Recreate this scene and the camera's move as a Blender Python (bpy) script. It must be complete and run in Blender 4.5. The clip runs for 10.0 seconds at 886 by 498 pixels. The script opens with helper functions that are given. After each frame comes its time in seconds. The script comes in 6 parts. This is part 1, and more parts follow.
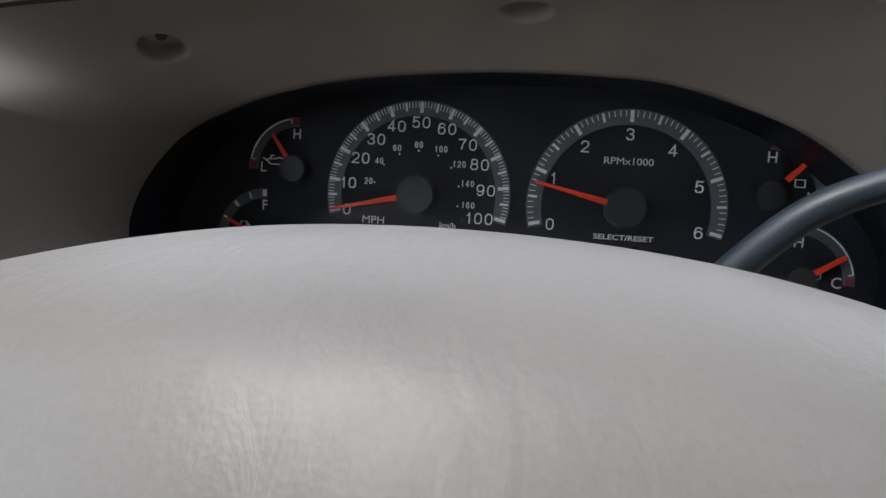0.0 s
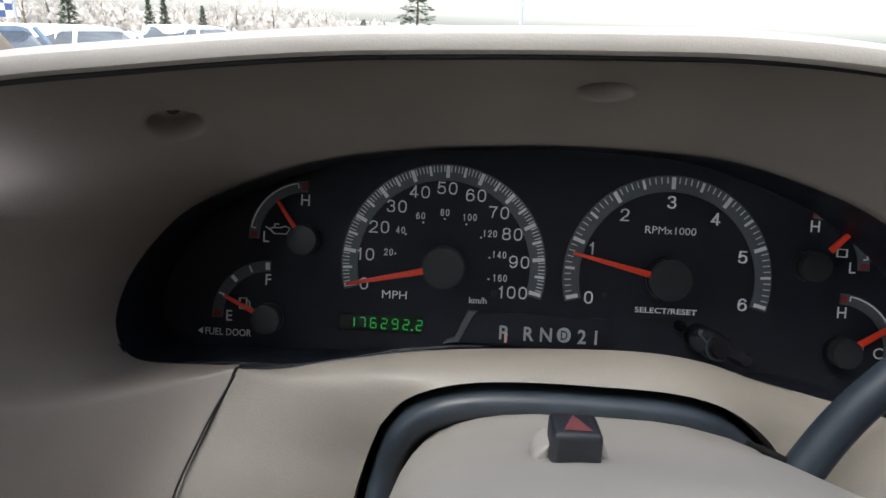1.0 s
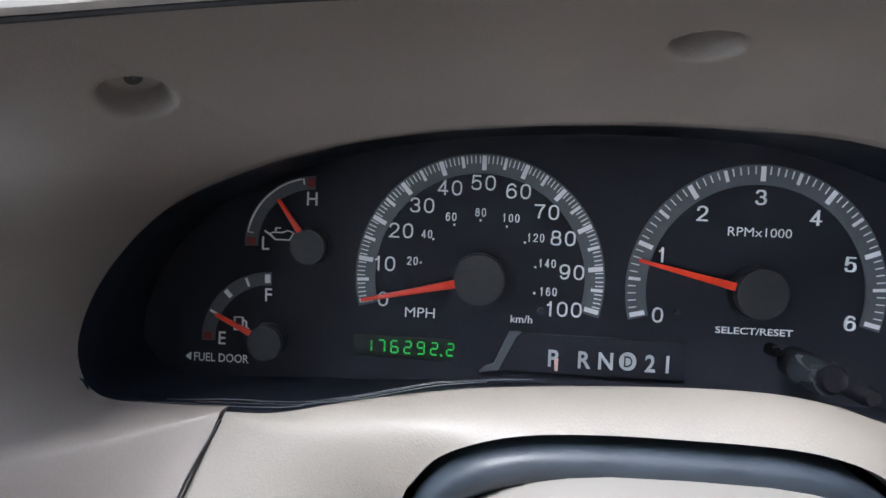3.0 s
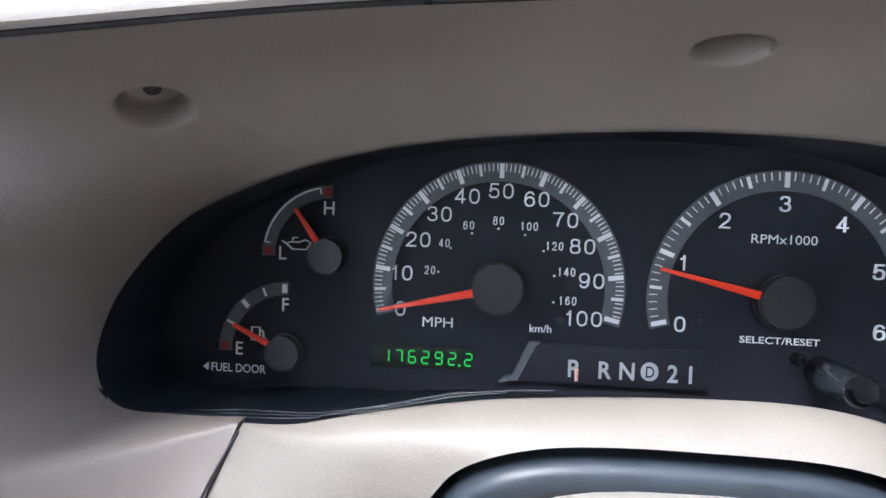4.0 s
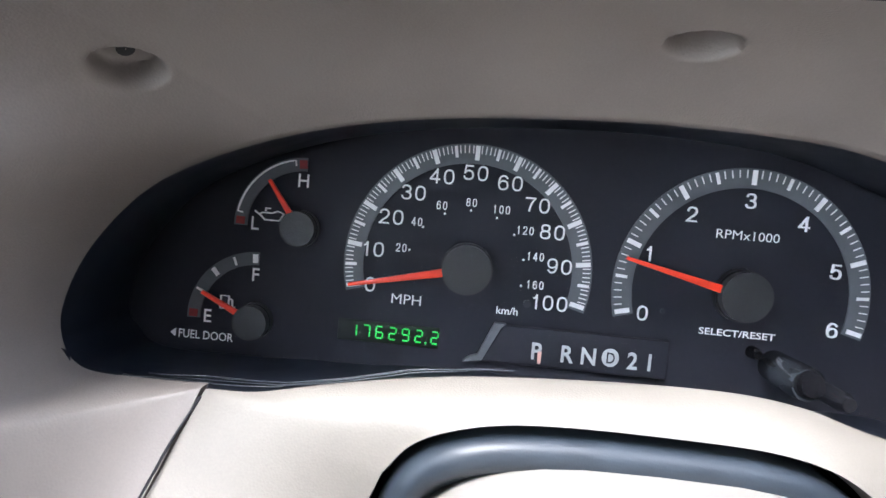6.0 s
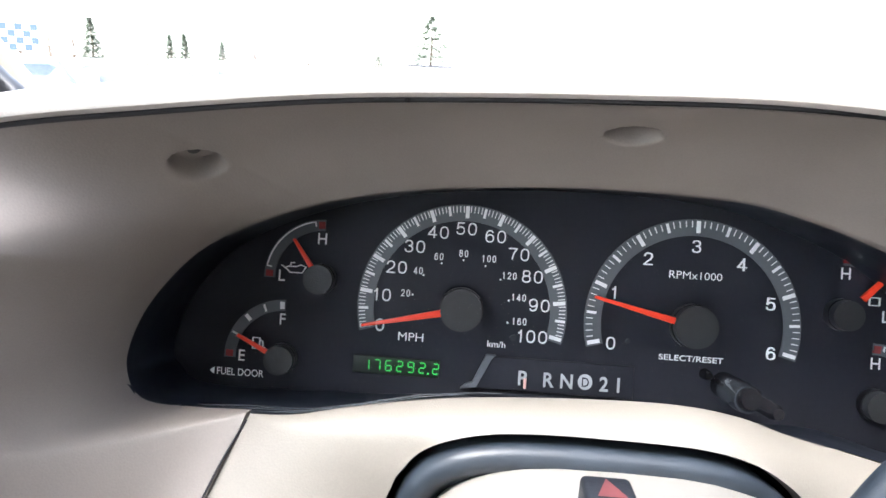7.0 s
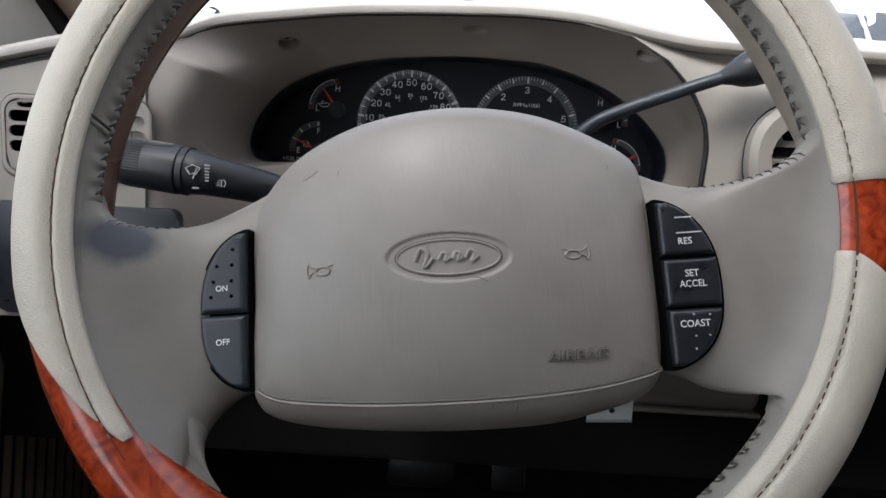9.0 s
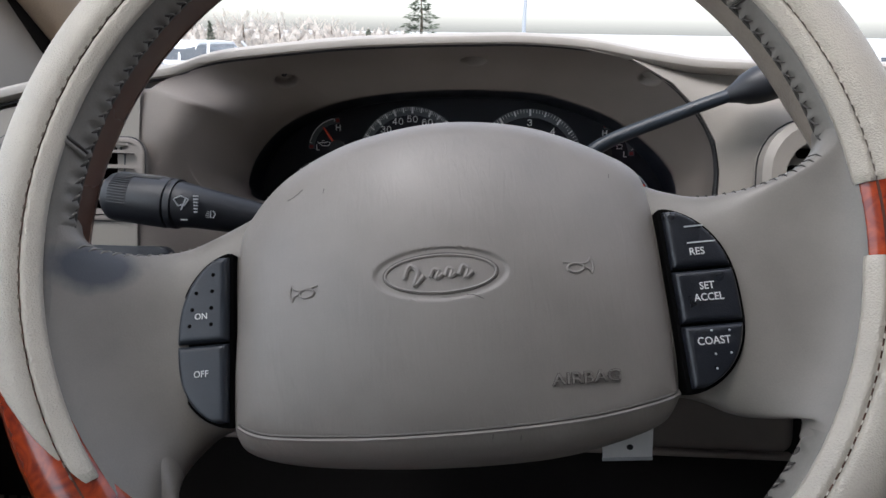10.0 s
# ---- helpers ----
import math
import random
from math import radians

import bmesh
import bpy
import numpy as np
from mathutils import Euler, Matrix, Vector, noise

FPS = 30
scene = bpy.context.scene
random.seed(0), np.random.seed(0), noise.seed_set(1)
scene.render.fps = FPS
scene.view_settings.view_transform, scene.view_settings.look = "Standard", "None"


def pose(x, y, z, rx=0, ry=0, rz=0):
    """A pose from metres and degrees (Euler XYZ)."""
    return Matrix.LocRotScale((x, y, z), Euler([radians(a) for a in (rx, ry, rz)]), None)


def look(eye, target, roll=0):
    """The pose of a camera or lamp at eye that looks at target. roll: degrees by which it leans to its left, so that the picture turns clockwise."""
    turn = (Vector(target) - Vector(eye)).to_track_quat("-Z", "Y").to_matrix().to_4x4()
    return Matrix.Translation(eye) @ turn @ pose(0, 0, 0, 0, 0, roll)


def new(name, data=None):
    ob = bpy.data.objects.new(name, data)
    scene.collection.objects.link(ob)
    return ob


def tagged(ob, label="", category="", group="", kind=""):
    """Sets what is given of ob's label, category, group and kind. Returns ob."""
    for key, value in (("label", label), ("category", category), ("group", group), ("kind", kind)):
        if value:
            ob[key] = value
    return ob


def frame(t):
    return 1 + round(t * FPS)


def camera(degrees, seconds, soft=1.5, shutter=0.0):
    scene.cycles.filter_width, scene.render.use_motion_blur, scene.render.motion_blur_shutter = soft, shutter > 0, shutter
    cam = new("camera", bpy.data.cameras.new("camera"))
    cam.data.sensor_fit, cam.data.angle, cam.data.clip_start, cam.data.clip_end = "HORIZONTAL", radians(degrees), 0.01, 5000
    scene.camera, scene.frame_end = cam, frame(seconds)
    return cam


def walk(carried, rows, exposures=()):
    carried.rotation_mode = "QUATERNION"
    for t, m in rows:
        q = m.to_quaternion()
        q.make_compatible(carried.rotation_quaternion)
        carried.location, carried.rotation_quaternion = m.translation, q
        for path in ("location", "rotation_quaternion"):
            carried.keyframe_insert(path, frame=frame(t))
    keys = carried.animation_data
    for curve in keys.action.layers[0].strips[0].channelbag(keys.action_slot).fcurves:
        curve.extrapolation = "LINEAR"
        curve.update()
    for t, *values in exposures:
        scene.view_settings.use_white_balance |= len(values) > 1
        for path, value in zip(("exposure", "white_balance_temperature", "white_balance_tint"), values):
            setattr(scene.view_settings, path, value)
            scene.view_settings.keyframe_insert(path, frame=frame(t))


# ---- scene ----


# ---------------------------------------------------------------- camera path
# The dash frame: x right, y ahead, z up along the instrument face, origin at the speedometer's hub.
DASH = pose(0, 0, 0.75, -17, 0, 0)
EYE_GROUND = -0.8

cam = camera(71.89, 10.0)
# seconds, eye in the dash frame, yaw, pitch, roll
PATH = [
    (0.0, 0.0662, -0.3369, -0.0054, 8.38, -4.00, 3.73),
    (0.1, 0.0697, -0.3345, 0.0043, 11.33, -5.23, 4.03),
    (0.2, 0.0727, -0.3317, 0.0155, 13.61, -7.06, 3.05),
    (0.3, 0.0603, -0.3264, 0.0227, 8.32, -6.85, 0.49),
    (0.4, 0.0563, -0.3225, 0.0240, 6.98, -4.63, -1.21),
    (0.5, 0.0474, -0.3269, 0.0246, 5.96, -1.67, -0.16),
    (0.7, 0.0306, -0.3207, 0.0184, 5.18, -2.20, -0.00),
    (1.0, 0.0073, -0.3097, 0.0267, 1.47, -3.24, 3.01),
    (1.5, 0.0069, -0.2900, 0.0238, -0.29, -5.27, 1.88),
    (1.8, 0.0063, -0.2788, 0.0193, -1.64, -5.15, 1.55),
    (2.0, 0.0034, -0.2725, 0.0188, -0.88, -4.83, 1.05),
    (2.5, -0.0031, -0.2576, 0.0187, 3.15, -4.28, 1.18),
    (3.0, -0.0023, -0.2555, 0.0249, 2.99, -2.95, 2.54),
    (4.5, -0.0048, -0.2529, 0.0246, 4.95, -2.10, 2.32),
    (5.0, -0.0050, -0.2536, 0.0251, 5.13, -2.03, 3.09),
    (5.5, -0.0030, -0.2545, 0.0228, 3.12, -3.87, 5.52),
    (6.0, 0.0004, -0.2556, 0.0242, 2.49, -3.79, 5.32),
    (6.2, 0.0003, -0.2575, 0.0256, 2.40, -3.55, 5.09),
    (7.3, 0.0068, -0.3549, 0.0176, 2.80, 1.12, 1.91),
    (7.5, 0.0151, -0.4023, -0.0006, 3.94, 1.76, -0.29),
    (7.8, 0.0127, -0.4793, -0.0287, 4.00, 2.78, 0.80),
    (8.0, 0.0196, -0.5224, -0.0459, 3.24, 3.49, 1.00),
    (8.2, 0.0251, -0.5540, -0.0457, 3.22, 1.82, 1.61),
    (8.5, 0.0398, -0.5895, -0.0359, 0.31, -3.71, 2.14),
    (8.7, 0.0442, -0.6015, -0.0361, -0.15, -4.94, 2.86),
    (9.0, 0.0467, -0.6090, -0.0380, 0.68, -7.77, 3.26),
    (9.2, 0.0460, -0.6064, -0.0406, 0.94, -7.87, 3.00),
    (9.5, 0.0531, -0.5907, -0.0518, 2.95, -5.31, 1.56),
    (10.0, 0.0578, -0.5909, -0.0567, 2.41, -2.66, 1.58),
]


def carried_pose(x, y, z, yaw, pitch, roll):
    return DASH @ pose(x, y, z, 0, 0, yaw) @ pose(0, 0, 0, 90 + pitch) @ pose(0, 0, 0, 0, 0, roll)


EXPOSURES = [(0.0, 1.60, 6450, 10), (0.3, 1.5, 6500, 10), (0.5, 1.47, 6500, 10), (1.0, 1.72, 6500, 10), (1.5, 1.95, 6450, 10), (2.5, 2.5, 6200, 11),
             (3.2, 2.8, 5980, 13), (4.5, 3.15, 5980, 14), (5.5, 3.22, 6020, 14), (6.0, 3.45, 6030, 13), (6.2, 3.45, 6040, 13), (7.3, 3.45, 6350, 11), (7.5, 3.40, 6350, 10),
             (8.0, 2.67, 6450, 9), (8.5, 2.0, 6500, 10), (9.0, 1.6, 6500, 11), (9.5, 1.48, 6450, 12), (10.0, 1.43, 6400, 13)]
walk(cam, [(row[0], carried_pose(*row[1:])) for row in PATH], EXPOSURES)

# ---------------------------------------------------------------- sky and sun
world = bpy.data.worlds.new("overcast_sky")
scene.world = world
world.use_nodes = True
wn = world.node_tree.nodes
wl = world.node_tree.links
wn.clear()
sky = wn.new("ShaderNodeTexSky")
sky.sky_type = "NISHITA"
sky.sun_disc = False
sky.sun_elevation = radians(64.2)
sky.sun_rotation = radians(-143.1)
sky.dust_density = 2.0
veil = wn.new("ShaderNodeHueSaturation")
veil.inputs["Saturation"].default_value = 0.42
back = wn.new("ShaderNodeBackground")
back.inputs["Strength"].default_value = 0.17
wout = wn.new("ShaderNodeOutputWorld")
wl.new(sky.outputs[0], veil.inputs["Color"])
wl.new(veil.outputs[0], back.inputs["Color"])
wl.new(back.outputs[0], wout.inputs["Surface"])

sun_data = bpy.data.lights.new("sun", "SUN")
sun_data.energy = 0.7
sun_data.angle = radians(30)
sun_data.color = (1.0, 0.985, 0.965)
sun = new("sun", sun_data)
sun.matrix_world = look((-1.8, -2.4, 6.2), (0, 0, 0))


# ---------------------------------------------------------------- materials
def mat(name, color, rough=0.5, metal=0.0, grain=0.0, grain_size=0.002, var=0.06, patch=0.03, spec=0.5, coat=0.0,
        dark=None, emit=None, transmission=0.0, alpha=1.0, wrinkle=0.0, wrinkle_size=0.02, rough_var=0.08, stretch=1.0):
    """A surface with colour variation at two scales, uneven gloss, and grain as fine relief."""
    m = bpy.data.materials.new(name)
    m.use_nodes = True
    n, l = m.node_tree.nodes, m.node_tree.links
    b = n["Principled BSDF"]
    b.inputs["Metallic"].default_value = metal
    b.inputs["Specular IOR Level"].default_value = spec
    b.inputs["Coat Weight"].default_value = coat
    b.inputs["Coat Roughness"].default_value = 0.08
    b.inputs["Transmission Weight"].default_value = transmission
    tex = n.new("ShaderNodeTexCoord")
    big = n.new("ShaderNodeTexNoise")
    big.inputs["Scale"].default_value = 1.0 / patch
    big.inputs["Detail"].default_value = 4
    small = n.new("ShaderNodeTexNoise")
    small.inputs["Scale"].default_value = 1.0 / grain_size
    small.inputs["Detail"].default_value = 2
    l.new(tex.outputs["Object"], big.inputs["Vector"])
    l.new(tex.outputs["Object"], small.inputs["Vector"])
    mixn = n.new("ShaderNodeMath")
    mixn.operation = "MULTIPLY_ADD"
    mixn.inputs[1].default_value = 0.35
    l.new(small.outputs["Fac"], mixn.inputs[0])
    l.new(big.outputs["Fac"], mixn.inputs[2])
    ramp = n.new("ShaderNodeValToRGB")
    lo = dark if dark else tuple(c * (1 - 2.2 * var) for c in color)
    hi = tuple(min(1, c * (1 + 1.6 * var)) for c in color)
    ramp.color_ramp.elements[0].position, ramp.color_ramp.elements[0].color = 0.40, (*lo, 1)
    ramp.color_ramp.elements[1].position, ramp.color_ramp.elements[1].color = 0.85, (*hi, 1)
    l.new(mixn.outputs[0], ramp.inputs["Fac"])
    l.new(ramp.outputs["Color"], b.inputs["Base Color"])
    rr = n.new("ShaderNodeMapRange")
    rr.inputs["From Min"].default_value, rr.inputs["From Max"].default_value = 0.3, 0.7
    rr.inputs["To Min"].default_value, rr.inputs["To Max"].default_value = max(0.02, rough - rough_var), min(1, rough + rough_var)
    l.new(big.outputs["Fac"], rr.inputs["Value"])
    l.new(rr.outputs[0], b.inputs["Roughness"])
    if emit:
        b.inputs["Emission Color"].default_value = (*emit[0], 1)
        b.inputs["Emission Strength"].default_value = emit[1]
    last = None
    if wrinkle:
        wr = n.new("ShaderNodeTexNoise")
        wr.inputs["Scale"].default_value = 1.0 / wrinkle_size
        wr.inputs["Detail"].default_value = 5
        wr.inputs["Distortion"].default_value = 1.2
        draw = n.new("ShaderNodeMapping")
        draw.inputs["Scale"].default_value = (1, 1, stretch)
        l.new(tex.outputs["Object"], draw.inputs["Vector"])
        l.new(draw.outputs["Vector"], wr.inputs["Vector"])
        bw = n.new("ShaderNodeBump")
        bw.inputs["Strength"].default_value = wrinkle
        bw.inputs["Distance"].default_value = 0.002
        l.new(wr.outputs["Fac"], bw.inputs["Height"])
        last = bw
    if grain:
        bu = n.new("ShaderNodeBump")
        bu.inputs["Strength"].default_value = grain
        bu.inputs["Distance"].default_value = 0.0006
        vo = n.new("ShaderNodeTexVoronoi")
        vo.inputs["Scale"].default_value = 1.0 / grain_size
        l.new(tex.outputs["Object"], vo.inputs["Vector"])
        l.new(vo.outputs["Distance"], bu.inputs["Height"])
        if last:
            l.new(last.outputs["Normal"], bu.inputs["Normal"])
        last = bu
    if last:
        l.new(last.outputs["Normal"], b.inputs["Normal"])
    return m


def glass_mat(name, tint=(1, 1, 1), rough=0.0, ior=1.45):
    m = bpy.data.materials.new(name)
    m.use_nodes = True
    n, l = m.node_tree.nodes, m.node_tree.links
    n.clear()
    out = n.new("ShaderNodeOutputMaterial")
    clear = n.new("ShaderNodeBsdfTransparent")
    clear.inputs["Color"].default_value = (*tint, 1)
    gloss = n.new("ShaderNodeBsdfGlossy")
    gloss.inputs["Roughness"].default_value = rough
    # the same gloss from either side: little head on, more at a glance
    side = n.new("ShaderNodeLayerWeight")
    side.inputs["Blend"].default_value = 0.5
    steep = n.new("ShaderNodeMath")
    steep.operation = "POWER"
    steep.inputs[1].default_value = 5
    fres = n.new("ShaderNodeMath")
    fres.operation = "MULTIPLY_ADD"
    f0 = ((ior - 1) / (ior + 1)) ** 2
    fres.inputs[1].default_value = 0.5
    fres.inputs[2].default_value = f0
    l.new(side.outputs["Facing"], steep.inputs[0])
    l.new(steep.outputs[0], fres.inputs[0])
    mix = n.new("ShaderNodeMixShader")
    l.new(fres.outputs[0], mix.inputs["Fac"])
    l.new(clear.outputs[0], mix.inputs[1])
    l.new(gloss.outputs[0], mix.inputs[2])
    l.new(mix.outputs[0], out.inputs["Surface"])
    return m


def burl_mat():
    """Glossy red-brown burl: swirling figure and dark knots."""
    m = mat("burl", (0.32, 0.055, 0.015), 0.22, coat=0.5)
    n, l = m.node_tree.nodes, m.node_tree.links
    b = n["Principled BSDF"]
    tex = n.new("ShaderNodeTexCoord")
    sw = n.new("ShaderNodeTexNoise")
    sw.inputs["Scale"].default_value = 70
    sw.inputs["Detail"].default_value = 6
    sw.inputs["Distortion"].default_value = 2.5
    kn = n.new("ShaderNodeTexVoronoi")
    kn.inputs["Scale"].default_value = 110
    ramp = n.new("ShaderNodeValToRGB")
    e = ramp.color_ramp.elements
    e[0].position, e[0].color = 0.30, (0.06, 0.008, 0.004, 1)
    e[1].position, e[1].color = 0.80, (0.42, 0.055, 0.011, 1)
    mid = ramp.color_ramp.elements.new(0.5)
    mid.color = (0.22, 0.022, 0.006, 1)
    add = n.new("ShaderNodeMath")
    add.operation = "MULTIPLY_ADD"
    add.inputs[1].default_value = 0.22
    l.new(tex.outputs["Object"], sw.inputs["Vector"])
    l.new(tex.outputs["Object"], kn.inputs["Vector"])
    l.new(kn.outputs["Distance"], add.inputs[0])
    l.new(sw.outputs["Fac"], add.inputs[2])
    l.new(add.outputs[0], ramp.inputs["Fac"])
    l.new(ramp.outputs["Color"], b.inputs["Base Color"])
    return m


BEIGE = mat("beige_plastic", (0.31, 0.285, 0.255), 0.52, grain=0.10, grain_size=0.0008, var=0.03, patch=0.05)
HOOD = mat("hood_plastic", (0.218, 0.190, 0.171), 0.55, grain=0.10, grain_size=0.0008, var=0.05, patch=0.05)
LOWER_PLASTIC = mat("lower_plastic", (0.226, 0.204, 0.176), 0.52, grain=0.10, grain_size=0.0008, var=0.05, patch=0.05)
PAD = mat("pad_vinyl", (0.44, 0.41, 0.375), 0.5, grain=0.12, grain_size=0.0008, var=0.03, patch=0.06)
SHROUD = mat("shroud_plastic", (0.36, 0.335, 0.300), 0.42, grain=0.05, grain_size=0.0006, var=0.025, patch=0.04)
HUB = mat("hub_vinyl", (0.224, 0.202, 0.185), 0.46, spec=0.65, grain=0.03, grain_size=0.0005, var=0.05, patch=0.03, wrinkle=0.10, wrinkle_size=0.0035, stretch=0.14)
SPOKE = mat("spoke_vinyl", (0.212, 0.194, 0.174), 0.42, grain=0.08, grain_size=0.0007, var=0.05, patch=0.03)
CREAM = mat("cream_leather", (0.50, 0.455, 0.385), 0.42, grain=0.45, grain_size=0.0008, var=0.05, patch=0.03, wrinkle=0.06, wrinkle_size=0.008)
GREY_LEATHER = mat("grey_leather", (0.195, 0.181, 0.162), 0.38, grain=0.10, grain_size=0.0012, var=0.06, patch=0.02, wrinkle=0.05, wrinkle_size=0.009)
SCUFF = mat("scuff_mark", (0.11, 0.10, 0.09), 0.6, var=0.2, patch=0.002)
BROWN_LEATHER = mat("brown_leather", (0.088, 0.042, 0.030), 0.24, var=0.03, patch=0.06)
THREAD = mat("thread", (0.05, 0.045, 0.04), 0.7, var=0.1)
CREAM_THREAD = mat("cream_thread", (0.55, 0.50, 0.43), 0.7, var=0.1)
BROWN_THREAD = mat("brown_thread", (0.16, 0.13, 0.10), 0.7, var=0.1)


def stained(base, at_, radius, color):
    """A copy of the spoke vinyl with one blurred stain of its own shape."""
    m = base.copy()
    m.name = "stained_vinyl"
    n, l = m.node_tree.nodes, m.node_tree.links
    b = n["Principled BSDF"]
    src = b.inputs["Base Color"].links[0].from_socket
    tex = n.new("ShaderNodeTexCoord")
    mp = n.new("ShaderNodeMapping")
    mp.vector_type = "POINT"
    mp.inputs["Scale"].default_value = tuple(1 / r for r in radius)
    mp.inputs["Location"].default_value = tuple(-a / r for a, r in zip(at_, radius))
    ln = n.new("ShaderNodeVectorMath")
    ln.operation = "LENGTH"
    no = n.new("ShaderNodeTexNoise")
    no.inputs["Scale"].default_value = 70
    no.inputs["Detail"].default_value = 5
    add = n.new("ShaderNodeMath")
    add.operation = "MULTIPLY_ADD"
    add.inputs[1].default_value = 0.9
    rg = n.new("ShaderNodeMapRange")
    rg.inputs["From Min"].default_value, rg.inputs["From Max"].default_value = 1.05, 1.70
    rg.inputs["To Min"].default_value, rg.inputs["To Max"].default_value = 0.85, 0.0
    mx = n.new("ShaderNodeMix")
    mx.data_type = "RGBA"
    mx.inputs["B"].default_value = (*color, 1)
    l.new(tex.outputs["Object"], mp.inputs["Vector"])
    l.new(mp.outputs["Vector"], ln.inputs[0])
    l.new(tex.outputs["Object"], no.inputs["Vector"])
    l.new(no.outputs["Fac"], add.inputs[0])
    l.new(ln.outputs["Value"], add.inputs[2])
    l.new(add.outputs[0], rg.inputs["Value"])
    l.new(rg.outputs[0], mx.inputs["Factor"])
    l.new(src, mx.inputs["A"])
    l.new(mx.outputs["Result"], b.inputs["Base Color"])
    return m


STAINED = stained(SPOKE, (-.1625, .01, -.0025), (.0150, .06, .0105), (0.036, 0.046, 0.066))
STAINED_BAND = stained(GREY_LEATHER, (-.1625, .01, -.0025), (.0150, .06, .0105), (0.036, 0.046, 0.066))
BURL = burl_mat()
BLACK = mat("black_plastic", (0.012, 0.012, 0.014), 0.35, grain=0.1, grain_size=0.0008, var=0.1)
CHARCOAL = mat("charcoal_plastic", (0.018, 0.020, 0.025), 0.42, grain=0.06, grain_size=0.0006, var=0.12, patch=0.02)
SLATE = mat("slate_rubber", (0.022, 0.030, 0.040), 0.45, grain=0.06, grain_size=0.0006, var=0.12, patch=0.02)
FACE = mat("dial_face", (0.021, 0.022, 0.030), 0.6, var=0.08, patch=0.03, spec=0.22)
HOUSING = mat("dial_housing", (0.010, 0.013, 0.021), 0.40, var=0.15, spec=0.5)
# Shade of deep gaps and slots put into the colour, blacker than plastic.
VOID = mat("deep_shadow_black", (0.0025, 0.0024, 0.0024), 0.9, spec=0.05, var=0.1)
SMOKED = mat("smoked_plastic", (0.045, 0.052, 0.060), 0.08, coat=1.0, var=0.1)
GLOSS_BLACK = mat("gloss_black", (0.010, 0.010, 0.012), 0.10, var=0.1)
BAND = mat("dial_band", (0.112, 0.122, 0.134), 0.55, var=0.05)
PRINT = mat("white_print", (0.90, 0.90, 0.89), 0.6, var=0.03)
PRINT_GREY = mat("grey_print", (0.42, 0.44, 0.45), 0.6, var=0.04)
RED_PRINT = mat("red_print", (0.28, 0.03, 0.03), 0.6, var=0.1, patch=0.002)
NEEDLE = mat("needle_red", (0.95, 0.060, 0.022), 0.30, var=0.05)
HUBCAP = mat("needle_hub", (0.028, 0.029, 0.031), 0.45, grain=0.1, grain_size=0.0008, var=0.1)
GREEN = mat("green_segment", (0.02, 0.25, 0.05), 0.5, emit=((0.03, 1.0, 0.10), 0.06))
ODO_BACK = mat("odometer_window", (0.004, 0.008, 0.005), 0.6, var=0.1)
BUTTON = mat("button_slate", (0.011, 0.013, 0.018), 0.34, grain=0.15, grain_size=0.0008, var=0.1, patch=0.01)
BUTTON_PALE = mat("button_slate_pale", (0.019, 0.024, 0.032), 0.36, grain=0.05, grain_size=0.0008, var=0.1, patch=0.01)
BUTTON_PRINT = mat("button_print", (0.62, 0.63, 0.62), 0.6, var=0.05)
HAZARD_RED = mat("hazard_red", (0.34, 0.10, 0.10), 0.45, var=0.06)
# Carpet and low trim near black, shade below the dashboard put into the colour.
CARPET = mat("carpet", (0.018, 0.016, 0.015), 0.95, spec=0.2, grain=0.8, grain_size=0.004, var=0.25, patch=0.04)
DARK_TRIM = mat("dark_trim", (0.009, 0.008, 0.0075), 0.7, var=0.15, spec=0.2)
RIB = mat("brown_ribbed_plastic", (0.128, 0.099, 0.076), 0.6, var=0.1)
PILLAR = mat("pillar_trim", (0.27, 0.205, 0.145), 0.6, grain=0.3, grain_size=0.002, var=0.05)
# Unseen seat, right and rear walls, darkened to cut light bounced onto the hood.
CLOTH = mat("seat_cloth", (0.11, 0.10, 0.09), 0.9, grain=0.6, grain_size=0.003, var=0.1)
HEADLINER = mat("headliner", (0.64, 0.60, 0.54), 0.95, grain=0.4, grain_size=0.003, var=0.05)
CARD = mat("white_card", (0.80, 0.80, 0.78), 0.5, var=0.02)
STEEL = mat("steel", (0.45, 0.45, 0.46), 0.3, metal=1.0, var=0.06)
LENS = glass_mat("clear_lens", (0.98, 0.98, 0.99), 0.05, 1.05)
GLASS = glass_mat("window_glass", (0.95, 0.97, 0.96), 0.0, 1.16)
# Near-opaque glass for the unseen passenger window, to block light from the right.
BLOCKING_GLASS = glass_mat("light_block_glass", (0.025, 0.025, 0.025), 0.0, 1.4)
REAR_GLASS = glass_mat("rear_glass", (0.42, 0.43, 0.42), 0.0, 1.3)
# Ground paled for the washed-out glare outside, put into the colour.
ASPHALT = mat("glare_pale_ground", (0.48, 0.48, 0.47), 0.9, grain=0.6, grain_size=0.02, var=0.2, patch=1.5)
TYRE = mat("tyre", (0.02, 0.02, 0.02), 0.8, var=0.1)
WHITE_PAINT = mat("white_paint", (0.75, 0.76, 0.77), 0.25, coat=0.6, var=0.02)
BLUE_PAINT = mat("blue_paint", (0.20, 0.27, 0.36), 0.25, coat=0.6, var=0.04)
SILVER_PAINT = mat("silver_paint", (0.48, 0.50, 0.52), 0.25, metal=0.4, coat=0.6, var=0.03)
# Car glass, needles and twigs lightened for the same glare.
CAR_GLASS = mat("car_glass", (0.07, 0.08, 0.09), 0.08, var=0.1)
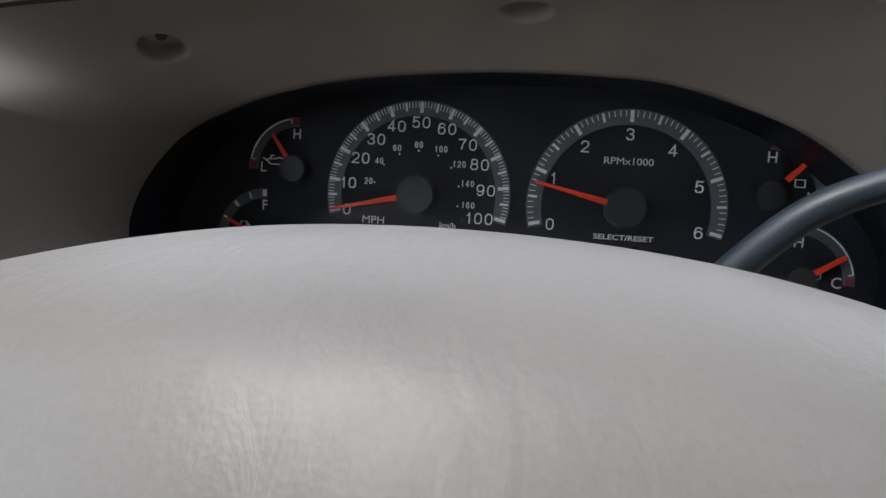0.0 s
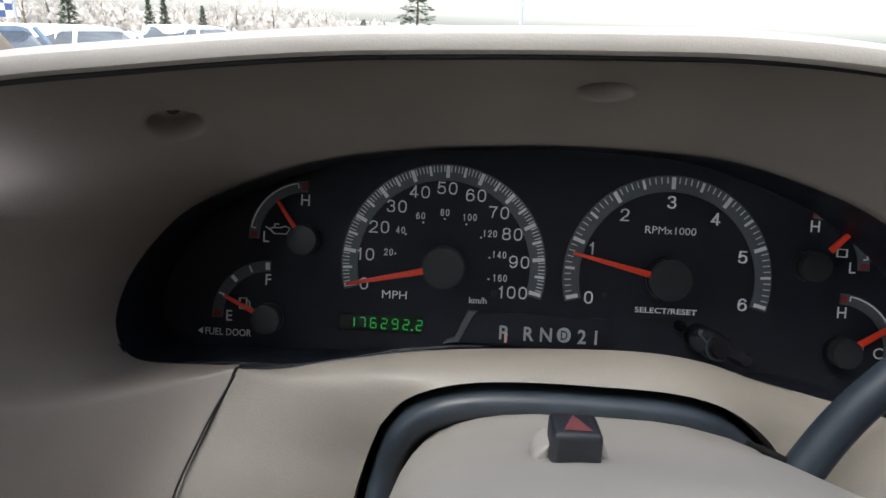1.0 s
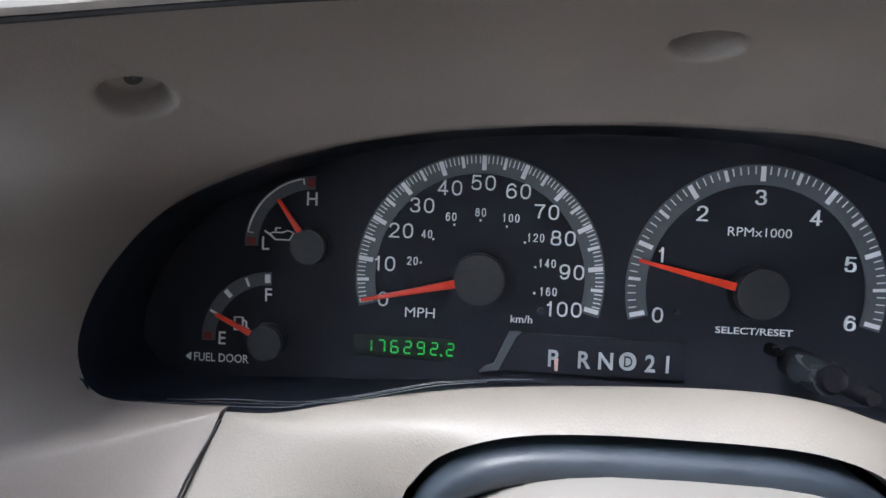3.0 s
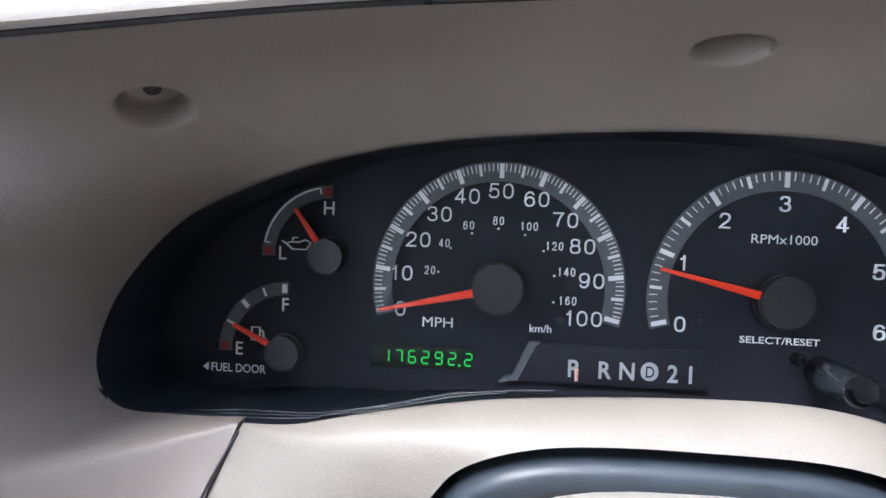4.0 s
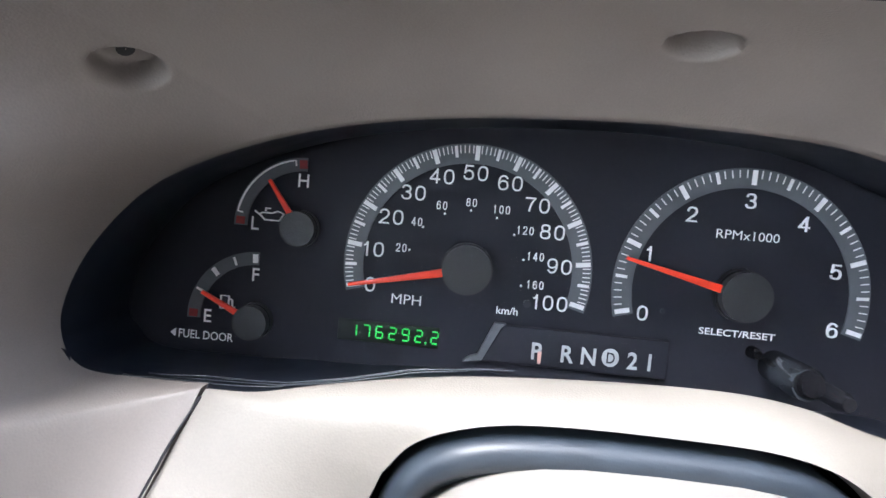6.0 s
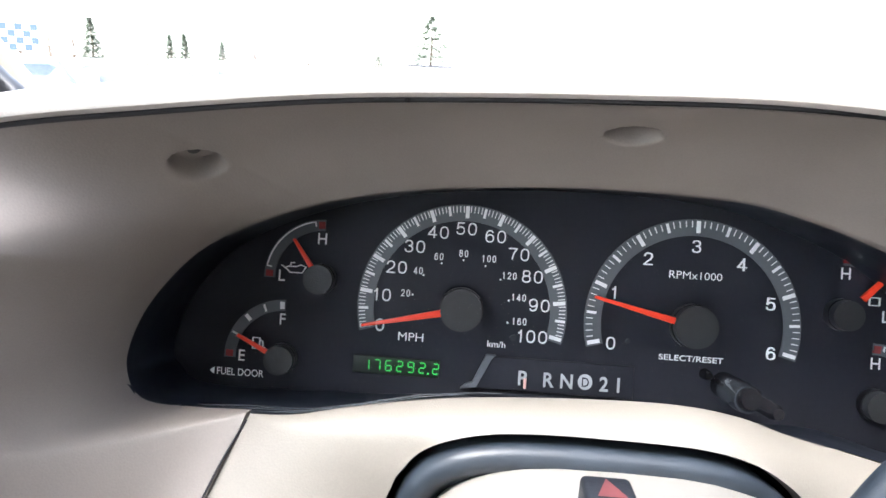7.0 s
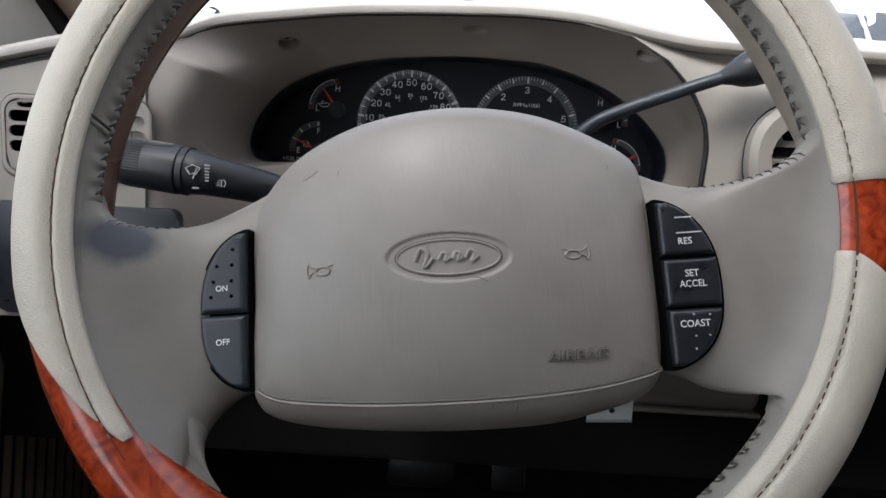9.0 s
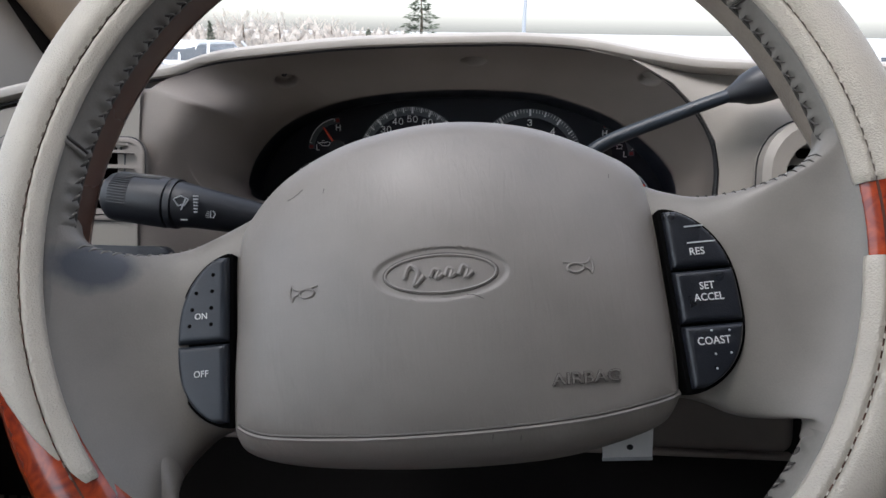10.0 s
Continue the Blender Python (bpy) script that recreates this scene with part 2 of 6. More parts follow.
NEEDLES = mat("conifer_needles", (0.15, 0.18, 0.13), 0.8, var=0.3, patch=0.4)
BARK = mat("bark", (0.13, 0.10, 0.075), 0.9, var=0.2, patch=0.1)
TWIGS = mat("bare_twigs", (0.55, 0.50, 0.45), 0.9, var=0.25, patch=0.8)
POLE = mat("pole_paint", (0.35, 0.38, 0.42), 0.5, var=0.05)
FLAG_WHITE = mat("flag_white", (0.78, 0.78, 0.78), 0.8, var=0.03)
FLAG_BLUE = mat("flag_blue", (0.06, 0.09, 0.22), 0.8, var=0.06)


# ---------------------------------------------------------------- mesh helpers
def mesh_of(name, bm, material, smooth=40):
    me = bpy.data.meshes.new(name)
    bmesh.ops.recalc_face_normals(bm, faces=bm.faces)
    bm.to_mesh(me)
    bm.free()
    me.materials.append(material)
    if smooth:
        me.polygons.foreach_set("use_smooth", [True] * len(me.polygons))
        me.set_sharp_from_angle(angle=radians(smooth))
    return me


def part(name, bm, material, parent, label="", smooth=40):
    ob = new(name, mesh_of(name, bm, material, smooth))
    ob.parent = parent
    if label:
        tagged(ob, label)
    return ob


def thing(name, m, label, category, group="", kind=""):
    ob = new(name)
    ob.empty_display_size = 0.02
    ob.matrix_world = m
    return tagged(ob, label, category, group, kind)


def solo(name, bm, material, m, label, category, group="", kind="", smooth=40):
    ob = new(name, mesh_of(name, bm, material, smooth))
    ob.matrix_world = m
    return tagged(ob, label, category, group, kind)


def grid(rows, close_u=False, close_v=False, cap=False, bm=None):
    """A sheet through rows of points; close_u joins each row's ends, close_v the last row to the first."""
    bm = bm or bmesh.new()
    vs = [[bm.verts.new(p) for p in row] for row in rows]
    nv, nu = len(vs), len(vs[0])
    for j in range(nv if close_v else nv - 1):
        for i in range(nu if close_u else nu - 1):
            q = (vs[j][i], vs[j][(i + 1) % nu], vs[(j + 1) % nv][(i + 1) % nu], vs[(j + 1) % nv][i])
            if len(set(q)) == 4:
                try:
                    bm.faces.new(q)
                except ValueError:
                    pass
    if cap:
        if cap != "far":
            bm.faces.new(vs[0])
        bm.faces.new(list(reversed(vs[-1])))
    return bm


def spline(points, n, closed=False):
    """n points of a Catmull-Rom curve through the points, evenly by index."""
    p = [np.array(q, float) for q in points]
    k = len(p)
    out = []
    for i in range(n):
        s = i / n * k if closed else i / (n - 1) * (k - 1)
        j = min(int(s), k - 1 if closed else k - 2)
        t = s - j
        if closed:
            a, b, c, d = p[(j - 1) % k], p[j % k], p[(j + 1) % k], p[(j + 2) % k]
        else:
            b, c = p[j], p[j + 1]
            a = p[j - 1] if j > 0 else 2 * b - c
            d = p[j + 2] if j + 2 < k else 2 * c - b
        out.append(0.5 * (2 * b + (c - a) * t + (2 * a - 5 * b + 4 * c - d) * t * t + (3 * b - a - 3 * c + d) * t ** 3))
    return out


def lerp(a, b, t):
    return a + (b - a) * t


def tube(points, radii, sides=16, flat=1.0, cap=True):
    """A round bar along points; radii one number or one for each point."""
    pts = [Vector(p) for p in points]
    rad = [radii] * len(pts) if isinstance(radii, (int, float)) else list(radii)
    rows, side = [], None
    for i, p in enumerate(pts):
        d = (pts[min(i + 1, len(pts) - 1)] - pts[max(i - 1, 0)]).normalized()
        if side is None:
            side = d.cross(Vector((0, 0, 1)))
            if side.length < 0.1:
                side = d.cross(Vector((0, 1, 0)))
        side = (side - d * side.dot(d)).normalized()
        other = d.cross(side)
        rows.append([p + rad[i] * (math.cos(a) * side + flat * math.sin(a) * other)
                     for a in (2 * math.pi * k / sides for k in range(sides))])
    return grid(rows, close_u=True, cap=cap)


def box(x0, x1, y0, y1, z0, z1, bevel=0.0, segments=2, bm=None):
    own = bm is None
    bm = bm or bmesh.new()
    c = bmesh.ops.create_cube(bm, size=1, matrix=Matrix.Translation(((x0 + x1) / 2, (y0 + y1) / 2, (z0 + z1) / 2))
                              @ Matrix.Diagonal((x1 - x0, y1 - y0, z1 - z0, 1)))
    if bevel:
        es = {e for v in c["verts"] for e in v.link_edges}
        bmesh.ops.bevel(bm, geom=list(es), offset=bevel, segments=segments, affect="EDGES", profile=0.5)
    return bm


def plate(outline, y0, y1, bevel=0.0, segments=2, bm=None):
    """A slab with an outline of (x, z) points, from y0 (front) to y1 (back), its front edge rounded."""
    bm = bm or bmesh.new()
    front = [bm.verts.new((x, y0, z)) for x, z in outline]
    rear = [bm.verts.new((x, y1, z)) for x, z in outline]
    f = bm.faces.new(front)
    bm.faces.new(list(reversed(rear)))
    k = len(front)
    for i in range(k):
        bm.faces.new((front[i], rear[i], rear[(i + 1) % k], front[(i + 1) % k]))
    if bevel:
        bmesh.ops.bevel(bm, geom=list(f.edges), offset=bevel, segments=segments, affect="EDGES", profile=0.5)
    return bm


def disc(cx, cz, r, y0, y1, bevel=0.0, sides=40, bm=None):
    return plate([(cx + r * math.cos(2 * math.pi * i / sides), cz + r * math.sin(2 * math.pi * i / sides)) for i in range(sides)],
                 y0, y1, bevel, bm=bm)


def arc_band(cx, cz, r0, r1, a0, a1, y0, y1, steps=60):
    """A flat ring piece; angles in degrees clockwise from the top."""
    an = [radians(lerp(a0, a1, i / steps)) for i in range(steps + 1)]
    out = [(cx + r1 * math.sin(a), cz + r1 * math.cos(a)) for a in an] + [(cx + r0 * math.sin(a), cz + r0 * math.cos(a)) for a in reversed(an)]
    return plate(out, y0, y1)


def bar_at(cx, cz, angle, r0, r1, w0, w1, y0, y1, bm=None, bevel=0.0):
    """A radial bar on a dial, from radius r0 to r1."""
    a = radians(angle)
    s, c = math.sin(a), math.cos(a)
    pts = [(cx + r * s + w * c, cz + r * c - w * s) for r, w in ((r0, -w0 / 2), (r1, -w1 / 2), (r1, w1 / 2), (r0, w0 / 2))]
    return plate(pts, y0, y1, bevel, bm=bm)


def text_bm(body, x, y, z, cap, wide=1.0, align="CENTER", depth=0.0, turn=0.0, bold=0.016):
    """Letters of a cap height, facing -y, centred at (x, z)."""
    cu = bpy.data.curves.new("letters", "FONT")
    cu.body = body
    cu.size = cap / 0.70
    cu.align_x = align
    cu.extrude = depth
    cu.offset = bold * cap
    cu.resolution_u = 3
    ob = new("letters", cu)
    bpy.context.view_layer.update()
    me = bpy.data.meshes.new_from_object(ob.evaluated_get(bpy.context.evaluated_depsgraph_get()))
    bm = bmesh.new()
    bm.from_mesh(me)
    bpy.data.objects.remove(ob)
    bpy.data.curves.remove(cu)
    bpy.data.meshes.remove(me)
    lo = min((v.co.y for v in bm.verts), default=0)
    hi = max((v.co.y for v in bm.verts), default=0)
    t = radians(turn)
    for v in bm.verts:
        px, pz = v.co.x * wide, v.co.y - (lo + hi) / 2
        v.co = (x + px * math.cos(t) - pz * math.sin(t), y - v.co.z, z + px * math.sin(t) + pz * math.cos(t))
    return bm


def oval_path(cx, cz, rx, rz, power=2.5, n=22):
    return [(cx + rx * math.copysign(abs(math.cos(a)) ** (2 / power), math.cos(a)), cz + rz * math.copysign(abs(math.sin(a)) ** (2 / power), math.sin(a)))
            for a in (2 * math.pi * i / n for i in range(n))]


def numeral_strokes(ch):
    """The pen strokes of a wide grotesque numeral in a unit box, as (points, closed)."""
    six = [(.95, .80), (.78, .96), (.50, 1), (.15, .88), (0, .48), (.08, .13), (.32, 0), (.62, 0), (.92, .10), (1, .32), (.88, .55), (.55, .63), (.2, .55), (.02, .36)]
    return {"0": [(oval_path(.5, .5, .5, .5), True)],
            "1": [([(.62, 0), (.62, 1)], False), ([(.22, .76), (.46, .81), (.60, .97)], False)],
            "2": [(spline([(.02, .70), (.10, .90), (.34, 1), (.66, 1), (.92, .89), (.97, .68), (.78, .46), (.35, .24), (.03, 0)], 26), False), ([(0, 0), (1, 0)], False)],
            "3": [(spline([(.03, .78), (.16, .95), (.45, 1), (.80, .95), (.93, .75), (.80, .57), (.42, .53)], 20), False),
                  (spline([(.42, .53), (.82, .48), (1, .27), (.86, .06), (.5, 0), (.14, .06), (0, .25)], 20), False)],
            "4": [([(.74, 0), (.74, 1)], False), ([(.74, .98), (0, .27)], False), ([(0, .25), (1, .25)], False)],
            "5": [([(.92, 1), (.16, 1)], False), ([(.17, 1), (.07, .47)], False), (spline([(.07, .47), (.40, .64), (.84, .58), (1, .33), (.88, .07), (.5, 0), (.13, .05), (0, .23)], 24), False)],
            "6": [(spline(six, 36), False)],
            "7": [([(0, 1), (1, 1)], False), (spline([(.98, .98), (.60, .55), (.40, 0)], 12), False)],
            "8": [(oval_path(.5, .765, .42, .235), True), (oval_path(.5, .27, .5, .27), True)],
            "9": [(spline([(1 - x, 1 - z) for x, z in six], 36), False)]}[ch]


def numeral_bm(body, x, y, z, cap, wide=.70, weight=.115, gap=.24):
    """Numbers of a cap height centred at (x, z), drawn with a pen of even width."""
    bm = bmesh.new()
    w = weight * cap
    step = [((.40 if ch == "1" else wide) + gap) * cap for ch in body]
    at_x = x - (sum(step) - gap * cap) / 2
    for ch, pitch in zip(body, step):
        left = at_x - (wide * .30 * cap if ch == "1" else 0)
        at_x += pitch
        for k, (pts, closed) in enumerate(numeral_strokes(ch)):
            run = [(left + w / 2 + p[0] * (wide * cap - w), z - cap / 2 + w / 2 + p[1] * (cap - w)) for p in pts]
            if len(run) == 2:
                d = (Vector(run[1]) - Vector(run[0])).normalized() * w * .5
                run = [tuple(Vector(run[0]) - d), tuple(Vector(run[1]) + d)]
            one = stroke(run, w, y - .00006 * k, y + .0009, closed)
            base = [bm.verts.new(v.co) for v in one.verts]
            one.verts.index_update()
            for f in one.faces:
                bm.faces.new([base[v.index] for v in f.verts])
            one.free()
    return bm


def stroke(points, width, y0, y1, closed=False):
    """A flat printed line of a width through (x, z) points."""
    bm = bmesh.new()
    p = [Vector((q[0], q[1])) for q in points]
    k = len(p)
    L, R = [], []
    for i in range(k):
        a, b = (p[(i - 1) % k], p[(i + 1) % k]) if closed else (p[max(i - 1, 0)], p[min(i + 1, k - 1)])
        d = (b - a).normalized()
        nrm = Vector((-d.y, d.x)) * width / 2
        L.append(p[i] + nrm)
        R.append(p[i] - nrm)
    rows = [[(q.x, y0, q.y) for q in L], [(q.x, y0, q.y) for q in R], [(q.x, y1, q.y) for q in R], [(q.x, y1, q.y) for q in L]]
    bm.free()
    return grid(rows, close_u=closed, close_v=True)


# ---------------------------------------------------------------- dashboard
FWD = np.array((0, math.cos(radians(17)), math.sin(radians(17))))   # level ahead, in the dash frame
UP = np.array((0, -math.sin(radians(17)), math.cos(radians(17))))   # plumb up, in the dash frame

OPENING = [(-.1405, -.030), (-.137, -.012), (-.1265, .006), (-.110, .023), (-.088, .035), (-.060, .045), (-.030, .0515), (.003, .0555),
           (.048, .058), (.090, .0575), (.120, .055), (.150, .047), (.178, .036), (.202, .020), (.222, .002), (.234, -.016),
           (.236, -.036), (.228, -.049), (.208, -.0525), (.186, -.047), (.159, -.0405), (.133, -.036), (.110, -.031), (.084, -.0285),
           (.048, -.028), (.030, -.0288), (.008, -.0303), (-.015, -.0335), (-.040, -.039), (-.062, -.043), (-.087, -.0445), (-.113, -.045),
           (-.129, -.043), (-.136, -.037)]
RIM_Y = -0.055

dashboard = thing("dashboard", DASH, "beige moulded plastic dashboard with an oval instrument hood", "dashboard")

# the hooded surround: from the cluster's opening out to the seam under the pad
SURROUND = [((-.108, -.100, -.170), (-0.176, -0.1662, -0.170)), ((-.097, -.088, -.095), (-0.176, -0.1662, -0.120)),
            ((-.081, -.067, -.0402), (-0.176, -0.1672, -0.085)), ((-.105, -.061, -.0428), (-0.176, -0.1682, -0.065)),
            ((-.131, -.057, -.0425), (-0.177, -0.1682, -0.045)), ((-.1405, RIM_Y, -.030), (-0.178, -0.1682, -0.025)),
            ((-.137, RIM_Y, -.012), (-0.179, -0.1672, -0.002)), ((-.1265, RIM_Y, .006), (-0.180, -0.1652, 0.020)),
            ((-.110, RIM_Y, .023), (-.163, -.158, .038)), ((-.088, RIM_Y, .035), (-.135, -.142, .053)),
            ((-.060, RIM_Y, .045), (-.095, -.128, .063)), ((-.030, RIM_Y, .0515), (-.045, -.118, .0715)),
            ((.003, RIM_Y, .0555), (.002, -.115, .0752)), ((.048, RIM_Y, .058), (.050, -.115, .0770)),
            ((.090, RIM_Y, .0575), (.098, -.115, .0778)), ((.120, RIM_Y, .055), (.140, -.115, .0752)),
            ((.150, RIM_Y, .047), (.176, -.115, .0685)), ((.178, RIM_Y, .036), (.206, -.115, .052)),
            ((.202, RIM_Y, .020), (.227, -.115, .031)), ((.222, RIM_Y, .002), (.240, -.116, .008)),
            ((.234, RIM_Y, -.016), (.244, -.117, -.014)), ((.236, RIM_Y, -.036), (.243, -.118, -.036)),
            ((.228, RIM_Y, -.049), (.241, -.12, -.060)), ((.208, -.057, -.0525), (.240, -.12, -.088))]


def two_part(points, steps, cut):
    """A curve with a true corner at the point numbered cut."""
    first = max(2, int(steps * cut / (len(points) - 1)))
    return spline(points[:cut + 1], first + 1)[:-1] + spline(points[cut:], steps - first)


def loft(pairs, steps, across, bulge, lift=(0, 0, 0), cut=3):
    inner = two_part([a for a, _ in pairs], steps, cut)
    outer = two_part([b for _, b in pairs], steps, cut)
    rows = []
    for k in range(across + 1):
        t = k / across
        w = math.sin(math.pi * t) * bulge
        rows.append([a + (b - a) * t + np.array(lift) * w for a, b in zip(inner, outer)])
    return rows, inner, outer


HOLES = [((-.0945, -.0950, .0545), 0.0100), ((.0570, -.0890, .0670), 0.0100), ((.1925, -.1080, .0550), 0.0100)]


def funnel_rows(steps=840, across=90):
    inner = two_part([a for a, _ in SURROUND], steps, 2)
    outer = two_part([b for _, b in SURROUND], steps, 2)
    mid = np.array((0.045, 0, 0.0))
    out = [[p + np.array((0, 0.006, 0)) for p in inner]]
    calm = [float(np.interp(i / steps * 23, (0, 1, 2, 3, 4, 5, 6, 7.5), (.80, .70, .70, .80, .90, 1.0, 1.0, 1.0))) for i in range(steps)]
    for k in range(across + 1):
        t = k / across
        line = []
        for i, (a, b) in enumerate(zip(inner, outer)):
            left = max(0.0, min(1.0, (0.43 - i / steps) / 0.10))
            c = calm[i]
            straight = a + (b - a) * t
            away = np.array((straight[0] - mid[0], 0, (straight[2] - mid[2]) * 1.8))
            away = away / (np.linalg.norm(away) + 1e-6)
            straight = straight + away * 0.005 * math.sin(math.pi * t) * calm[i]
            ctrl = a + (b - a) * np.array((0.26, 0.99, 0.42))
            bent = (1 - t) ** 2 * a + 2 * t * (1 - t) * ctrl + t * t * b
            scoop = a + (b - a) * np.array((t, 1 - (1 - t) ** 6.0, t))
            side = float(np.interp(i / steps * 23, (7.5, 9.5), (1, 0)))
            bent = scoop * side + bent * (1 - side)
            ctrl = a + (b - a) * np.array((0.92, 0.12, 0.50))
            flat = (1 - t) ** 2 * a + 2 * t * (1 - t) * ctrl + t * t * b
            c1, c2 = a + (b - a) * np.array((0.56, 0.05, 0.33)), a + (b - a) * np.array((0.60, 0.96, 0.66))
            swept = (1 - t) ** 3 * a + 3 * t * (1 - t) ** 2 * c1 + 3 * t * t * (1 - t) * c2 + t ** 3 * b
            low = float(np.interp(i / steps * 23, (2, 3, 4, 5.5), (1, .7, .35, 0)))
            line.append(straight * (1 - left) + (swept * low + (bent * c + flat * (1 - c)) * (1 - low)) * left)
        half = int(45 * min(1.0, (t * 3) ** 2))
        if half > 1:
            for _ in range(2):
                p = np.array(line[:300])
                ahead = 2 * p[0] - p[half:0:-1]
                behind = np.array(line[300:300 + half])
                run = np.cumsum(np.vstack((np.zeros((1, 3)), ahead, p, behind)), axis=0)
                soft = (run[2 * half + 1:] - run[:-2 * half - 1]) / (2 * half + 1)
                keep = np.clip((290 - np.arange(300)) / 110, 0, 1)[:, None]
                keep = keep * keep * (3 - 2 * keep)
                line[:300] = list(soft * keep + p * (1 - keep))
        out.append(line)
    out.append([p + np.array((-0.014, 0.0016, 0) if i < 0.33 * steps else (0, 0.008, 0.0015)) for i, p in enumerate(outer)])
    return out


def dished(rows, holes):
    """The sheet with a dished screw recess pressed into it at each hole; gives the sheet and the recess floors."""
    pts = np.array(rows)
    floors = []
    for at_, r in holes:
        d = np.linalg.norm(pts - np.array(at_), axis=2)
        near = pts[d < r * 1.3]
        mid = near.mean(axis=0)
        n = np.linalg.svd(near - mid)[2][2]
        n = -n if n[2] < 0 else n
        run = n * n[2] - np.array((0, 0, 1.0))
        run = run / np.linalg.norm(run)
        off = pts - mid
        along = off @ run
        flat = off - (off @ n)[..., None] * n - along[..., None] * run
        d = np.hypot(np.linalg.norm(flat, axis=2), along * 1.38) / r
        d[np.linalg.norm(off, axis=2) > r * 2] = 9
        # steep on the driver's side, a soft slope towards the dials
        soft = 0.20 + 0.55 * np.clip(along / (0.7 * r), 0, 1)
        u = np.clip((1.04 - d) / soft, 0, 1)
        pts = pts + (0.0080 * u * u * (3 - 2 * u))[..., None] * n
        foot = np.unravel_index(np.argmin(np.linalg.norm(off, axis=2)), d.shape)
        floors.append((Vector(pts[foot]), Vector(n), r))
    return grid([list(row) for row in pts]), floors


hood_rows = funnel_rows()
hood_bm, recess_floors = dished(hood_rows, HOLES)
surround = part("cluster_surround", hood_bm, HOOD, dashboard, "taupe plastic hood round the instruments", smooth=60)

# the soft upper pad, swept along the seam and ahead to the windscreen
SEAM = [b for _, b in SURROUND][8:16]
TOP = [(-.46, -.172, -.030), (-.38, -.172, -.008), (-.306, -.171, .010), (-.245, -.170, .025), (-.200, -.166, .034)] + SEAM[0:7] + \
      [(.145, -.116, .0745), (.180, -.117, .0680), (.210, -.118, .0630), (.240, -.119, .0600), (.32, -.12, .0585), (.60, -.12, .0570), (.90, -.12, .053), (1.25, -.12, .05)]
top_curve = spline(TOP, 150)
PROFILE = [(0.010, -0.005), (0.002, -0.002), (-0.0012, 0.0002), (-0.0014, 0.0028), (-0.0004, 0.0050), (0.003, 0.0066), (0.012, 0.0073), (0.05, 0.0064),
           (0.20, -0.003), (0.40, -0.014), (0.66, -0.032)]
pad_rows = [[p + np.array((0, 0.0, 0.003)) + FWD * a + UP * b for p in top_curve] for a, b in PROFILE]
part("upper_pad", grid(pad_rows), PAD, dashboard, "soft grained beige vinyl top pad")
seam_line = spline([(-.46, -.168, -.031), (-.38, -.168, -.009), (-.306, -.167, .009), (-.245, -.166, .024), (-.200, -.163, .033)] +
                   [tuple(np.array(b) + np.array((0, .002, .0015))) for _, b in SURROUND[8:24]], 160)
part("seam_shadow_gap", tube([tuple(p) for p in seam_line], [lerp(.0013, .0008, i / 100) if i < 100 else lerp(.0008, .0019, min(1, (i - 100) / 12)) for i in range(160)], 8), BLACK, dashboard, "black gap between pad and hood")

# the face right of the hood
face_rows = []
RIGHT_EDGE = [(.140, .0765), (.1775, .0690), (.2080, .0522), (.2290, .0313), (.2420, .0085), (.2462, -.014), (.2452, -.036), (.2432, -.060), (.2425, -.09),
              (.243, -.13), (.242, -.168)]


def pad_line(x):
    return float(np.interp(x, (.10, .145, .18, .21, .24, .32, .60, 1.25), (.080, .0745, .068, .063, .060, .0585, .057, .05)))


for k, (x0, z0) in enumerate(RIGHT_EDGE):
    row = [(x0 + .0008, -.092, min(z0, pad_line(x0) + .002))]
    for i in range(61):
        x = lerp(x0, 1.25, (i / 60) ** 1.8)
        z = min(z0, pad_line(x) + .002 - .0012 * k)
        blend = min(1, max(0, (x - x0) / 0.05))
        soft = 0.012 * math.exp(-((z - pad_line(x)) / 0.018) ** 2) * blend
        row.append((x, -.117 - 0.018 * blend * min(1, max(0.0, pad_line(x) - z) / 0.06) + soft, z))
    face_rows.append(row)
over_rows = []
for ahead, up in ((.11, .0010), (.075, .0075), (.050, .0098), (.032, .0102), (.018, .0088), (.008, .0056), (.002, .0020)):
    row = []
    for x, y, z in (q for q in face_rows[0] if q[0] > .186):
        w = max(0.0, min(1.0, (x - .186) / .055))
        w = w * w * (3 - 2 * w)
        row.append(tuple(np.array((x, y + .016 * (1 - w), z - .006 * (1 - w))) + FWD * ahead + UP * up * w))
    over_rows.append(row)
part("face_shoulder", grid(over_rows), BEIGE, dashboard, "rounded shoulder where the face meets the pad")
part("centre_face", grid(face_rows), BEIGE, dashboard, "beige plastic face beside the instruments")

# the flat end panel that carries the side vent and the lamp switch
end_rows = []
for k in range(61):
    t = k / 60
    row = []
    for i in range(101):
        s = i / 100
        x = lerp(-.1755, -.455, s)
        top = np.interp(x, [-.46, -.38, -.306, -.245, -.200, -.166], [-.034, -.012, .006, .021, .030, .036])
        row.append((x, -.1665 - 0.004 * math.sin(math.pi * t), lerp(top, -.168, t)))
    end_rows.append(row)
end_bm = grid(end_rows)
bmesh.ops.delete(end_bm, geom=[f for f in end_bm.faces if abs(f.calc_center_median().x + .2235) < .049 and abs(f.calc_center_median().z + .034) < .024], context="FACES")
part("end_panel", end_bm, LOWER_PLASTIC, dashboard, "flat beige plastic end panel")

